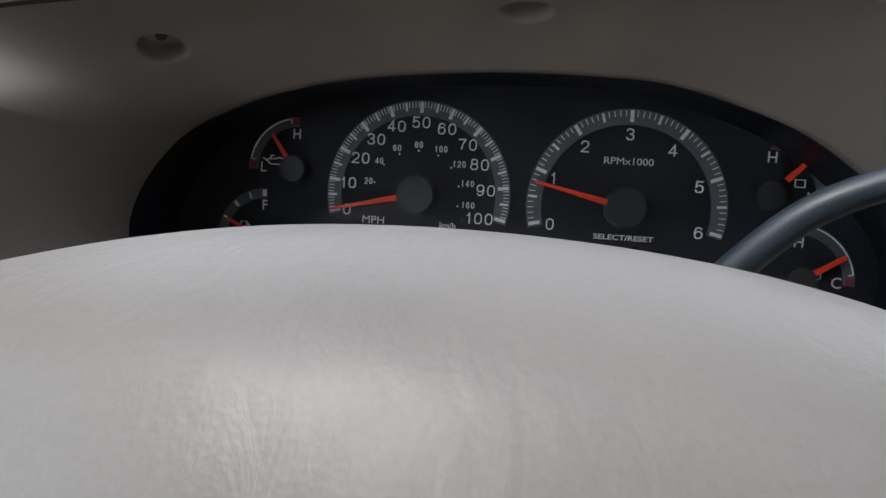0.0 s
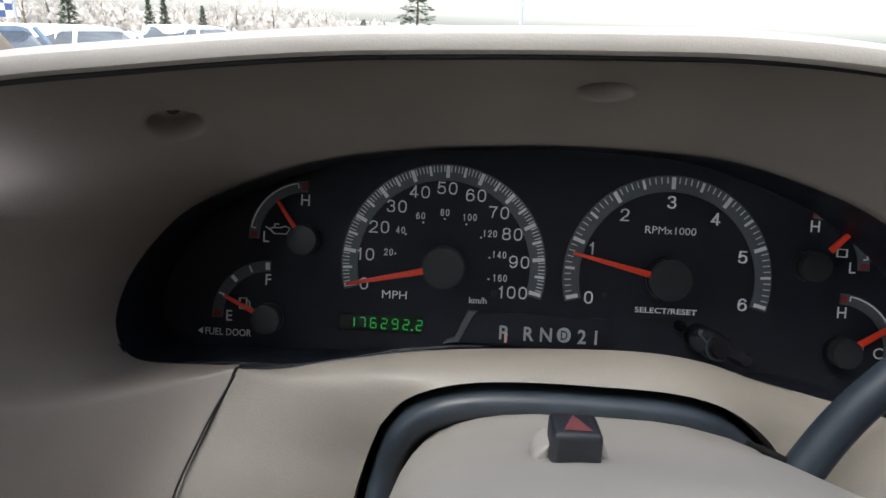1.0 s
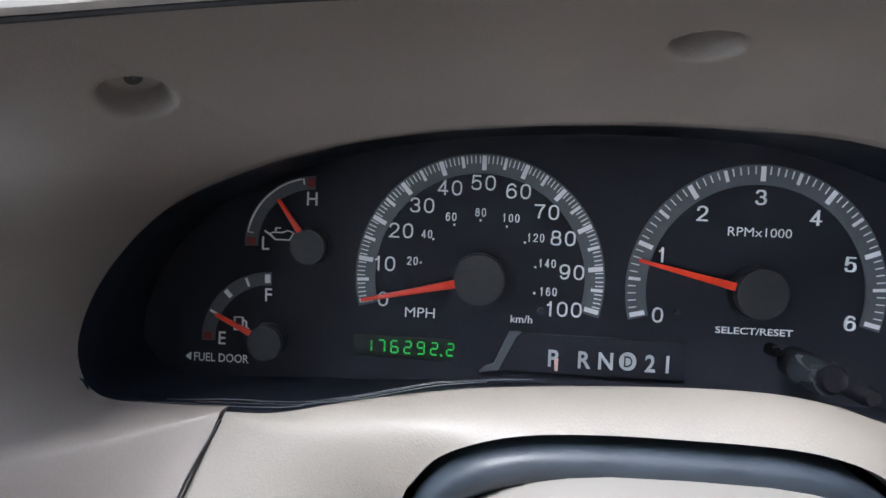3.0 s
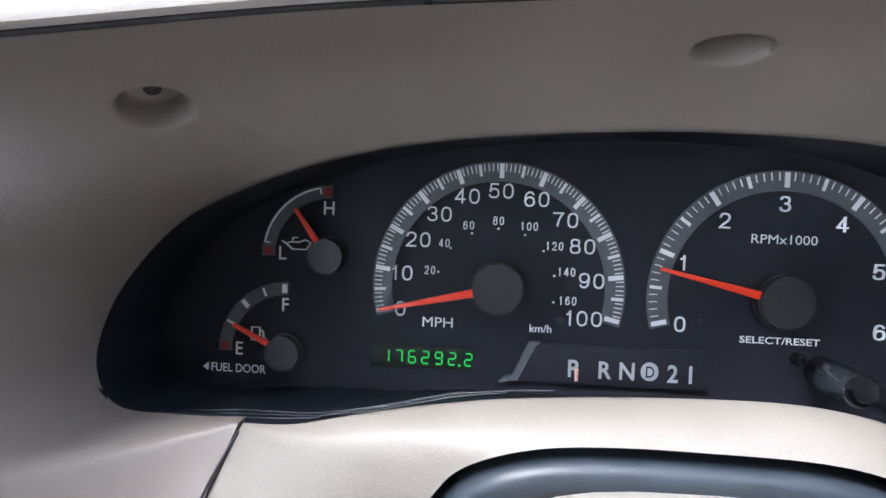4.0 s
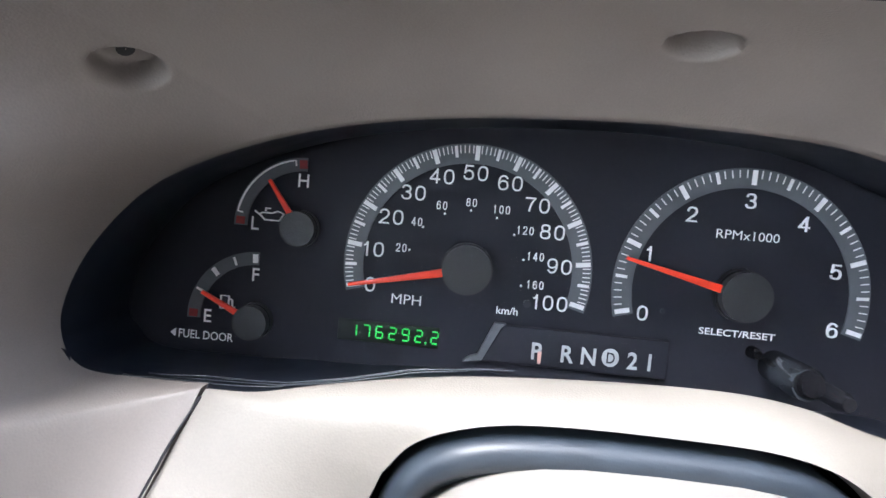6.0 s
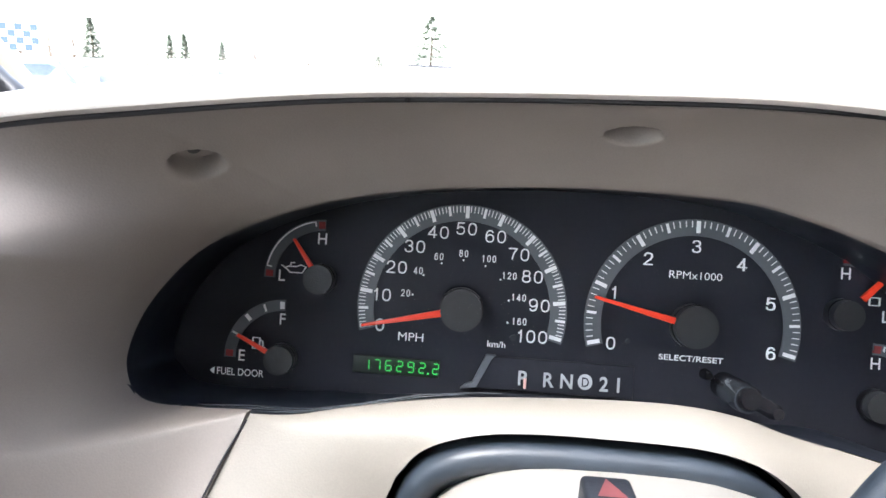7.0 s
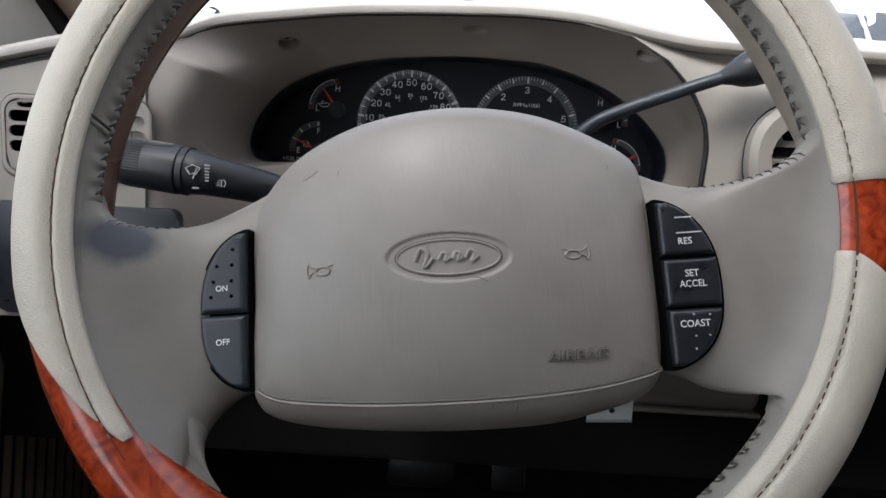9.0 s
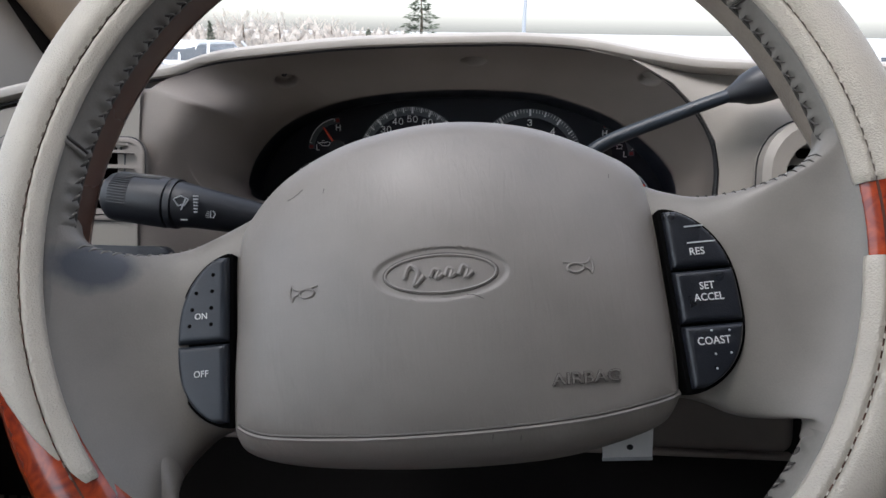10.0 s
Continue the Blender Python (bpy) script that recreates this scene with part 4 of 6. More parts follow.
def pad(th0, th1, ph0, slant0, slant1):
    """A sewn leather pad on the rim: the broad piece, the strip inside its seam, and the stitches."""
    nt = max(60, int(abs(th1 - th0) * 1.6))
    rows, rows2 = [], []
    for i in range(nt + 1):
        t = i / nt
        row, row2 = [], []
        th_mid = lerp(th0, th1, t)
        ends = min(1.0, min(t, 1 - t) * nt / 2.0)
        pucker = 0.00035 * abs(math.sin(radians(th_mid) * 58))
        for store, lo, hi, n, lift in ((row, ph0, seam_ph(th_mid) - 1.2, 24, 0.0006), (row2, seam_ph(th_mid) + 0.8, hem_ph(th_mid), 10, 0.0008)):
            for k in range(n + 1):
                s = k / n
                e = min(1.0, min(s, 1 - s) * n / 2.0)
                ph = lerp(lo, hi, s)
                cut = max(0.0, min(118.0, ph)) - 40
                th = lerp(th0 + slant0 * cut / 90, th1 + slant1 * cut / 90, t)
                near = math.exp(-((ph - seam_ph(th_mid)) / 9) ** 2)
                store.append(rim_point(th, ph, W_r + lift - (0.0013 + pucker) * (1 - e) ** 2 - 0.0011 * (1 - ends) ** 2 - pucker * near))
        rows.append(row)
        rows2.append(row2)
    p = part("leather_pad", grid(rows), CREAM, wheel, "grained cream leather pad")
    part("seam_strip", grid(rows2), CREAM, p, "narrow cream leather strip inside the seam")
    sew(p, th0, th1, slant1)


def sew(p, th0, th1, slant1):
    """Two runs of seam stitches, pale on the right half of the wheel and brown on the left."""
    n = int(abs(th1 - th0) / 1.55)
    runs = {"pale": bmesh.new(), "brown": bmesh.new()}
    for i in range(n):
        th = lerp(th0, th1, (i + .5) / n) + slant1 * 0.84 * (i / n if th1 > th0 else 0)
        st = runs["brown" if 75 < th < 262 else "pale"]
        sp = seam_ph(th)
        deep = W_r - (.0004 if 75 < th < 262 else .0001)
        a, b = Vector(rim_point(th - .30, sp, deep)), Vector(rim_point(th + .30, sp, deep))
        d = (b - a).normalized()
        o = Vector(rim_point(th, sp, W_r + .003)) - Vector(rim_point(th, sp, W_r))
        sd = d.cross(o).normalized() * (0.00025 if 75 < th < 262 else 0.0003)
        o = o.normalized() * 0.0007
        v = [st.verts.new(q) for q in (a + sd, b + sd, b - sd, a - sd, a + sd + o, b + sd + o, b - sd + o, a - sd + o)]
        for f in ((0, 1, 2, 3), (4, 5, 6, 7), (0, 1, 5, 4), (1, 2, 6, 5), (2, 3, 7, 6), (3, 0, 4, 7)):
            st.faces.new([v[j] for j in f])
    for key, st in runs.items():
        if len(st.verts):
            tagged(part("seam_stitches", st, BROWN_THREAD if key == "brown" else CREAM_THREAD, p), kind="stuff")


pad(-0.5, 189, -75, 0, 27)
pad(254, 344, 42, 0, 6)
for a, b in ((170, 258), (254, 359.5)):
    part("burl_grip", rim_skin(a, b, -95, lambda t: hem_ph(t) + 10 + 50 * math.exp(-((t - 236) / 13) ** 2), W_r - 0.0016, 90, 34,
                               wave=lambda th, t: 0.0019 * math.exp(-((th - 230) / 14) ** 2) * t), BURL, wheel, "glossy red-brown burl wood-look grip")
    part("grip_seam", tube([rim_point(lerp(a, b, i / 60), seam_ph(lerp(a, b, i / 60)), W_r - .0017) for i in range(61)], 0.0006, 6), BROWN_LEATHER, wheel)

# lacing along the inside: slanted stitch and a short return at each pucker
for th0, th1 in ((5, 177), (247, 321)):
    n = int((th1 - th0) / 2.77)
    for i in range(n):
        th = lerp(th0, th1, i / n)
        c = lace_ph(th)
        dark = THREAD
        if th > 95:
            # dark dash: shade of the lace's pocket, drawn as a tube; the grey one is thread
            pts = [rim_point(th + .50, c - 5.5, W_r - .0002), rim_point(th + .15, c - 2.0, W_r + .0001), rim_point(th - .45, c + 1.5, W_r - .0003)]
            part("lace_stitch", tube(pts, [.0003, .0007, .0003], 6), dark, wheel)
            pts = [rim_point(th - .10, c - 3.0, W_r - .0003), rim_point(th - .60, c + .5, W_r + .0004), rim_point(th - .80, c + 4.0, W_r - .0004)]
            part("lace_stitch", tube(pts, [.0003, .0005, .0003], 6), GREY_LEATHER, wheel)
            continue
        pts = [rim_point(th - .55, c - 7.5, W_r - .0003), rim_point(th + .0, c - 2.5, W_r + .0003), rim_point(th + .75, c + 1.0, W_r + .0001), rim_point(th + 1.2, c + 5, W_r - .0006)]
        part("lace_stitch", tube(pts, [.00025, .00045, .00045, .0003], 5), dark, wheel)
        pts = [rim_point(th + .9, c - 5, W_r - .0004), rim_point(th + .75, c - 1.0, W_r + .0001), rim_point(th + .3, c + 3, W_r - .0004)]
        part("lace_stitch", tube(pts, [.0002, .0004, .0003], 5), dark, wheel)
    groove = [rim_point(lerp(th0, th1, i / 160), lace_ph(lerp(th0, th1, i / 160)) + 6, W_r - .0012) for i in range(161)]
    part("lace_groove", tube(groove, 0.0008, 6), THREAD, wheel)
for th in (163.5, 33):
    part("band_joint", tube([rim_point(th + .12 * (k - 5), hem_ph(th) - 1 + k * 3.1, W_r - .0004) for k in range(11)], 0.0007, 6), THREAD, wheel, "dark joint across the laced band")
    part("band_fold", tube([rim_point(th + .7 + .12 * (k - 5), hem_ph(th) - 1 + k * 2.9, W_r - .0009) for k in range(11)], 0.0012, 8), GREY_LEATHER, wheel, "raised fold beside the joint")

# hub
HUB_OUT = [(-.1062, -.0256), (-.1065, .0010), (-.1035, .0190), (-.0870, .0405), (-.0570, .0558), (-.0205, .0622), (.0126, .0615), (.0453, .0543),
           (.0735, .0400), (.0890, .0270), (.0915, .0102), (.0905, -.0170), (.0905, -.0438), (.0892, -.0720), (.0880, -.0830), (.0800, -.0924), (.0546, -.1000),
           (.0298, -.1034), (-.0073, -.1038), (-.0447, -.1018), (-.0802, -.0973), (-.1008, -.0909), (-.1071, -.0815), (-.1078, -.0580)]
HUB_MID = (-.007, -.0205)


def hub_edge(x, z):
    """How far the cover's edge turns back: most at the top and at the bottom."""
    up = max(0.0, (z - .005) / .055)
    low = max(0.0, (-.080 - z) / .022)
    return 0.0065 + 0.0135 * min(1, up) + 0.016 * min(1, low)


def hub_fall(s, x, z):
    """The cover's fall from its middle: a plain dome that takes the outline's shape towards the edge."""
    dome = 0.85 * ((x - HUB_MID[0]) / .10) ** 2 + 0.75 * ((z - HUB_MID[1]) / .083) ** 2
    corner = 44 * (x - HUB_MID[0]) ** 2 * max(0.0, min(1.0, (z + .02) / .07))
    return lerp(dome, s * s, s ** 5) + corner


def badge_dip(x, z):
    """The shallow oval pressed into the cover round its badge."""
    t = -.035
    dx, dz = x + .0088, z + .0214
    u, v = dx * math.cos(t) + dz * math.sin(t), -dx * math.sin(t) + dz * math.cos(t)
    q = max(0.0, min(1.0, (1.03 - math.hypot(u / .0285, v / .0112)) / .07))
    return .0010 * q * q * (3 - 2 * q)


def hub_cushion(n=300, rings=110):
    pts = spline(HUB_OUT, n, closed=True)
    rows = []
    for i in range(rings + 1):
        s = 0.0008 + 0.9992 * i / rings
        row = []
        for p in pts:
            h = -.0075 - .0205 * hub_fall(s, lerp(HUB_MID[0], p[0], s), lerp(HUB_MID[1], p[1], s))
            q = max(0.0, (s - .80) / .20)
            h -= hub_edge(p[0], p[1]) * (1 - math.sqrt(max(0.0, 1 - q * q)))
            x, z = lerp(HUB_MID[0], p[0], s), lerp(HUB_MID[1], p[1], s)
            row.append((x, -h + badge_dip(x, z), z))
        rows.append(row)
    rows.append([(p[0] * .99, -(-.028 - hub_edge(p[0], p[1]) - .012), p[1] * .985) for p in pts])
    rows.append([(p[0] * .93, .072, p[1] * .92) for p in pts])
    bm = grid(rows, close_u=True)
    bmesh.ops.remove_doubles(bm, verts=bm.verts[:], dist=0.00003)
    return bm


def bag_h(x, z):
    """Height of the airbag cover's skin at a place."""
    ang = math.atan2(z - HUB_MID[1], x - HUB_MID[0])
    best, reach = 9, .1
    for px, pz in HUB_FINE:
        d = abs(math.remainder(math.atan2(pz - HUB_MID[1], px - HUB_MID[0]) - ang, 2 * math.pi))
        if d < best:
            best, reach, edge = d, math.hypot(px - HUB_MID[0], pz - HUB_MID[1]), hub_edge(px, pz)
    s = min(1, math.hypot(x - HUB_MID[0], z - HUB_MID[1]) / reach)
    q = max(0.0, (s - .80) / .20)
    return -.0075 - .0205 * hub_fall(s, x, z) - edge * (1 - math.sqrt(max(0.0, 1 - q * q))) - badge_dip(x, z)


HUB_FINE = [tuple(p) for p in spline(HUB_OUT, 300, closed=True)]
bag = part("airbag_cover", hub_cushion(), HUB, wheel, "taupe grained vinyl airbag cover with embossed marks")


def emboss(points, radius, closed=False, n=60, sink=0.25):
    pts = spline(points, n, closed=closed)
    if closed:
        pts.append(pts[0])
    return tube([(p[0], -(bag_h(p[0], p[1]) + radius * sink), p[1]) for p in pts], radius, 6)


CREASE = [(-.1045, -.0760), (-.0980, -.0795), (-.0850, -.0822), (-.0500, -.0850), (-.0116, -.0860), (.0250, -.0856), (.0550, -.0838), (.0800, -.0800), (.0885, -.0775)]
# the crease's shade is laid on as a thin dark tube
part("cover_crease", emboss(CREASE, .0007, sink=-.35), CREASE_SHADE, bag, "moulded crease near the lower edge, its shade a dark line")
part("crease_ridge", emboss([(x, z - .0014) for x, z in CREASE], .0014, sink=-.55), HUB, bag, "rounded ridge under the crease")


def spoke_frame(top, bottom, th_top, th_low):
    """A spoke as a function of s (hub to rim) and angle a round its section; it flows into the rim's skin."""
    t, b = spline(top, 101), spline(bottom, 101)

    def plain(s, q, w):
        i = min(99, int(s * 100))
        f = s * 100 - i
        up, lo = t[i] + (t[i + 1] - t[i]) * f, b[i] + (b[i + 1] - b[i]) * f
        p = (up + lo) / 2 + (up - lo) / 2 * q
        return Vector((p[0], -(lerp(-.0490, -.0150, s ** 2.1) + lerp(.0135, .0115, s) * w), p[1]))

    def at_(s, a):
        ca, sa = math.cos(a), math.sin(a)
        q = math.copysign(abs(ca) ** 0.55, ca)
        w = math.copysign(abs(sa) ** 0.80, sa)
        s0 = .40
        if s <= s0:
            return plain(s, q, w)
        u = (s - s0) / (1 - s0)
        turn = math.copysign(1, th_low - th_top)
        web = max(0.0, q) ** 5
        fillet = max(0.0, -q) ** 5
        th = lerp(th_low, th_top, (q + 1) / 2) - turn * 8 * web + turn * 5 * fillet
        f = (max(-1.0, min(1.0, w * 2.6)) + 1) / 2
        b0 = plain(s0, q, w)
        b1 = b0 + (plain(s0 + .02, q, w) - plain(s0 - .02, q, w)).normalized() * .020
        b3 = Vector(rim_point(th, lerp(lace_ph(th) + 24, hem_ph(th) - 7, f), W_r - .0010))
        skin = (Vector(rim_point(th, hem_ph(th) + 6, W_r)) - Vector(rim_point(th, hem_ph(th) - 7, W_r))).normalized()
        inward = Vector((-math.cos(radians(th)), 0, -math.sin(radians(th))))
        along = (Vector(rim_point(th + turn, 180)) - Vector(rim_point(th, 180))).normalized()
        b2 = b3 + (inward.lerp(skin, f) * (1 - web - fillet) + along * (web - fillet)) * .021
        v = 1 - u
        return b0 * v ** 3 + b1 * 3 * u * v * v + b2 * 3 * u * u * v + b3 * u ** 3

    return at_


def spoke(frame_of, material, label):
    rows = [[frame_of(i / 40, 2 * math.pi * k / 72) for k in range(72)] for i in range(41)]
    return part("spoke", grid(rows, close_u=True), material, wheel, label)


left_frame = spoke_frame([(-.085, .034), (-.1019, .0239), (-.1193, .0149), (-.1394, .0061), (-.1560, .0034), (-.1690, .0085), (-.176, .018)],
                         [(-.085, -.076), (-.1078, -.0777), (-.1202, -.0822), (-.1290, -.0910), (-.1330, -.1000), (-.1345, -.1080), (-.135, -.116)], 182, 222)
right_frame = spoke_frame([(.070, .031), (.0856, .0236), (.1014, .0152), (.1201, .0086), (.1391, .0061), (.1550, .0090), (.168, .022)],
                          [(.070, -.077), (.0902, -.0805), (.1029, -.0845), (.1165, -.0935), (.1250, -.1020), (.1310, -.1090), (.137, -.120)], 2, -33)
left_spoke = spoke(left_frame, STAINED, "wide taupe vinyl spoke with a worn blue-grey stain")
right_spoke = spoke(right_frame, SPOKE, "wide taupe vinyl spoke")
for holder, fr, s0, s1, n, thread in ((left_spoke, left_frame, .42, .80, 12, GREY_LEATHER), (right_spoke, right_frame, .46, .84, 14, THREAD)):
    for i in range(n):
        s = lerp(s0, s1, i / (n - 1))
        pts = [Vector(fr(s - .003, .30)), Vector(fr(s, .16)), Vector(fr(s + .004, .0))]
        out = (pts[1] - Vector(fr(s, math.pi))).normalized() * .0003
        part("edge_stitch", tube([p + out for p in pts], [.0003, .0005, .0004], 5), thread, holder)

# thumb buttons
def pod_edge(side, z, grow=0.0):
    """The crescent of a thumb pod: its inner and outer edge at a height."""
    inner, zc, half, wide = (-.1082, -.0375, .0388, .0242) if side < 0 else (.0922, -.0385, .0402, .0275)
    u = max(-1.0, min(1.0, (z - zc) / (half + grow)))
    reach = (1 - abs(u) ** (2.4 if u > 0 else 2.9)) ** 0.6
    return inner - side * grow, inner + side * (wide + grow) * reach


def button(side, z0, z1, h, parent, label, finish=BUTTON):
    """A thumb button: a slice of the crescent between two heights, with rounded edges."""
    rows = []
    n = 22
    for i in range(n + 1):
        z = lerp(z0, z1, (1 - math.cos(math.pi * i / n)) / 2)
        a, b = pod_edge(side, z)
        a, b = a + side * .0006, b - side * .0006
        if side < 0:
            a, b = b, a
        ends = min(z - z0, z1 - z) / .0022
        row = []
        for j in range(17):
            x = lerp(a, b, (1 - math.cos(math.pi * j / 16)) / 2)
            e = max(0.0, min(1.0, (x - a) / .0022, (b - x) / .0022, ends))
            row.append((x, -(h - .0028 * (1 - math.sqrt(1 - (1 - e) ** 2))), z))
        rows.append([(row[0][0], -(h - .012), z)] + row + [(row[-1][0], -(h - .012), z)])
    first = [(x, -(h - .012), z) for x, _, z in rows[0]]
    last = [(x, -(h - .012), z) for x, _, z in rows[-1]]
    return part("button", grid([first] + rows + [last]), finish, parent, label)


def pod_outline(side, grow=.0013):
    zc, half = (-.0375, .0388) if side < 0 else (-.0385, .0402)
    zs = [zc + (half + grow) * math.cos(math.pi * i / 40) for i in range(41)]
    out = [(pod_edge(side, z, grow)[1], z) for z in zs]
    return out + [(pod_edge(side, zs[-1], grow)[0], zs[-1] + .0008), (pod_edge(side, zs[0], grow)[0], zs[0] - .0008)]


H_L, H_R = -.0265, -.0245
# near-black plates stand in for the shade in the gap round the buttons
left_pod = part("button_pod", plate(pod_outline(-1), -(H_L - .0042), .045, .001), VOID, wheel, "cruise control pod, near black for the shade round its buttons")
right_pod = part("button_pod", plate(pod_outline(1), -(H_R - .0042), .045, .001), VOID, wheel, "cruise control pod, near black for the shade round its buttons")
button(-1, -.0390, .0000, H_L, left_pod, "slate rubber ON button", BUTTON_PALE)
button(-1, -.0752, -.0402, H_L, left_pod, "slate rubber OFF button", BUTTON_PALE)
part("button_letters", text_bm("ON", -.1203, -(H_L + .0004), -.0270, .0028, .95), BUTTON_PRINT, left_pod)
part("button_letters", text_bm("OFF", -.1200, -(H_L + .0004), -.0530, .0029, .95), BUTTON_PRINT, left_pod)
# flat near-black discs hold the shade of the dimples
for x, z in ((-.1149, -.0081), (-.1228, -.0161), (-.1154, -.0158), (-.1246, -.0237), (-.1157, -.0235), (-.1258, -.0311), (-.1158, -.0310)):
    part("button_dimple", disc(x, z, .0009, -(H_L + .0004), -(H_L - .002), .0003, 12), VOID, left_pod)
button(1, -.0258, .0006, H_R, right_pod, "black RES button")
button(1, -.0500, -.0272, H_R, right_pod, "black SET ACCEL button")
button(1, -.0776, -.0514, H_R, right_pod, "black COAST button")
part("button_letters", text_bm("RES", .1040, -(H_R + .0004), -.0190, .0032, .95), BUTTON_PRINT, right_pod)
part("button_letters", text_bm("SET", .1055, -(H_R + .0004), -.0345, .0032, .9), BUTTON_PRINT, right_pod)
part("button_letters", text_bm("ACCEL", .1055, -(H_R + .0004), -.0395, .0032, .9), BUTTON_PRINT, right_pod)
part("button_letters", text_bm("COAST", .1042, -(H_R + .0004), -.0582, .0032, .95), BUTTON_PRINT, right_pod)
for z, x0, x1 in ((-.0075, .1005, .1085), (-.0150, .1005, .1125)):
    part("button_line", plate([(x0, z + .0003), (x1, z + .0003), (x1, z - .0003), (x0, z - .0003)], -(H_R + .0005), -(H_R - .001)), PRINT_GREY, right_pod)
for x, z in ((.1040, -.0540), (.1115, -.0545), (.1040, -.0640), (.1105, -.0640), (.1035, -.0700)):
    part("button_dimple", disc(x, z, .0005, -(H_R + .0004), -(H_R - .002), .0002, 10), PRINT_GREY, right_pod)


EMB = HUB
oval = lambda a, b, cx=-.0088, cz=-.0214, t=-.035: [(cx + a * math.cos(q) * math.cos(t) - b * math.sin(q) * math.sin(t), cz + a * math.cos(q) * math.sin(t) + b * math.sin(q) * math.cos(t)) for q in (2 * math.pi * i / 20 for i in range(20))]
badge = part("embossed_badge", emboss(oval(.0236, .0080), .0006, True), EMB, bag, "oval moulded badge outline")
# shade round the raised badge, as a thin dark line
part("badge_shade", emboss(oval(.0246, .0089), .00035, True, sink=-.3), CREASE_SHADE, badge, "dark line for the shade round the badge outline")
# the badge's writing as plain flowing strokes
for k, (x, w, hgt) in enumerate(((-.0200, .0085, .0042), (-.0105, .0052, .0018), (-.0045, .0044, .0018), (.0020, .0058, .0024))):
    loop = [(x - w / 2, -.0225), (x - w / 5, -.0214 + hgt), (x + w / 5, -.0210 + hgt * .3), (x, -.0214 - hgt), (x + w / 2, -.0218)]
    part("badge_bar", emboss(loop, .0011, n=24), EMB, badge)
for hx in (-.0690, .0497):
    m = -1 if hx > 0 else 1
    mouth = [(-.0058, .0036), (-.0064, .0018), (-.0066, .0), (-.0064, -.0018), (-.0058, -.0036)]
    upper = [(-.0058, .0036), (-.0044, .0016), (-.0020, .0010), (.0020, .0012), (.0056, .0020), (.0064, .0018)]
    lower = [(-.0058, -.0036), (-.0044, -.0014), (-.0022, -.0008)]
    loop = [(.0012 + .0034 * math.cos(a), -.0007 + .0019 * math.sin(a)) for a in (2 * math.pi * i / 14 for i in range(14))]
    horn = part("horn_symbol", emboss([(hx + m * x, -.0228 + z) for x, z in mouth], .0005, n=14), EMB, bag, "embossed horn symbol")
    for path in (upper, lower):
        part("horn_tube", emboss([(hx + m * x, -.0228 + z) for x, z in path], .0005, n=24), EMB, horn)
    part("horn_loop", emboss([(hx + m * x, -.0228 + z) for x, z in loop], .0006, True, n=32), EMB, horn)
airbag_letters = text_bm("AIRBAG", .0480, 0, -.0690, .0046, 1.28, depth=.0015, bold=.0)
for v in airbag_letters.verts:
    v.co.y += -(bag_h(v.co.x, v.co.z)) + .0002
# bolder dark letters behind stand in for shade at the letter edges
letter_shade = text_bm("AIRBAG", .0480, 0, -.0690, .0046, 1.28, depth=.0004, bold=.055)
for v in letter_shade.verts:
    v.co.y += -(bag_h(v.co.x, v.co.z)) + .0002
part("letter_shade", letter_shade, CREASE_SHADE, bag, "dark letter backing for the shade at the embossed edges", smooth=0)
part("embossed_letters", airbag_letters, EMB, bag, smooth=0)
for pts in ([(-.0780, .0232), (-.0744, .0247), (-.0705, .0275)], [(.0015, -.0312), (.0045, -.0318), (.0085, -.0338)]):
    part("scuff", emboss(pts, .00022, n=10), SCUFF, bag, "dark scratch in the vinyl")
for x, z in ((.018, -.091), (.0065, -.0895), (-.060, .0245), (.071, .020)):
    part("scuff", emboss([(x, z - .0011), (x + .0002, z), (x + .0005, z + .0011)], .0002, n=4), SCUFF, bag)

# ---------------------------------------------------------------- steering column
COL_C = Vector((0.060, -0.3357, -0.0552))
ax = -Vector((0, -math.cos(W_EL), math.sin(W_EL)))
COLUMN = DASH @ Matrix.LocRotScale(COL_C, Matrix((Vector((1, 0, 0)), ax, Vector((1, 0, 0)).cross(ax))).transposed(), None)
column = thing("steering_column", COLUMN, "beige plastic steering column shroud behind the wheel", "steering column")


def shroud_section(w, top, low, y, n=48):
    row = []
    for k in range(n):
        a = 2 * math.pi * k / n
        ca, sa = math.cos(a), math.sin(a)
        x = w * math.copysign(abs(ca) ** 0.62, ca)
        z = (top if sa > 0 else low) * math.copysign(abs(sa) ** 0.55, sa)
        row.append((x, y, z))
    return row


part("shroud", grid([shroud_section(w, t, .085, y) for y, w, t in ((.060, .060, .056), (.066, .067, .0625), (.080, .071, .0655), (.12, .0735, .0680), (.17, .0755, .0728),
                                                                (.22, .0765, .0790), (.245, .0768, .0800), (.250, .0768, .0800), (.28, .076, .079))], close_u=True, cap=True),
     SHROUD, column, "light beige column shroud")
part("hub_cone", tube([(-.005, .060, -.01), (-.005, .085, -.01)], [.052, .050], 32), DARK_TRIM, column, "dark boss behind the wheel")

hazard = thing("hazard_switch", DASH @ pose(.0382, -.1608, -.0288, 12, 0, 0), "dark grey hazard switch with a red triangle on the column", "switch")
hz = box(-.0060, .0060, -.0056, .0058, -.012, .0064, .0016, 4)
for v in hz.verts:
    v.co.y -= 0.0008 * max(0.0, -v.co.z / .006) * (v.co.y < 0)
part("rocker", hz, CHARCOAL, hazard, "dark grey rocker")
tri = [(-.0034, -.0034), (.0036, -.0034), (-.0002, .0038)]
tb = bmesh.new()
tb.faces.new([tb.verts.new((x, d, .0066)) for x, d in tri])
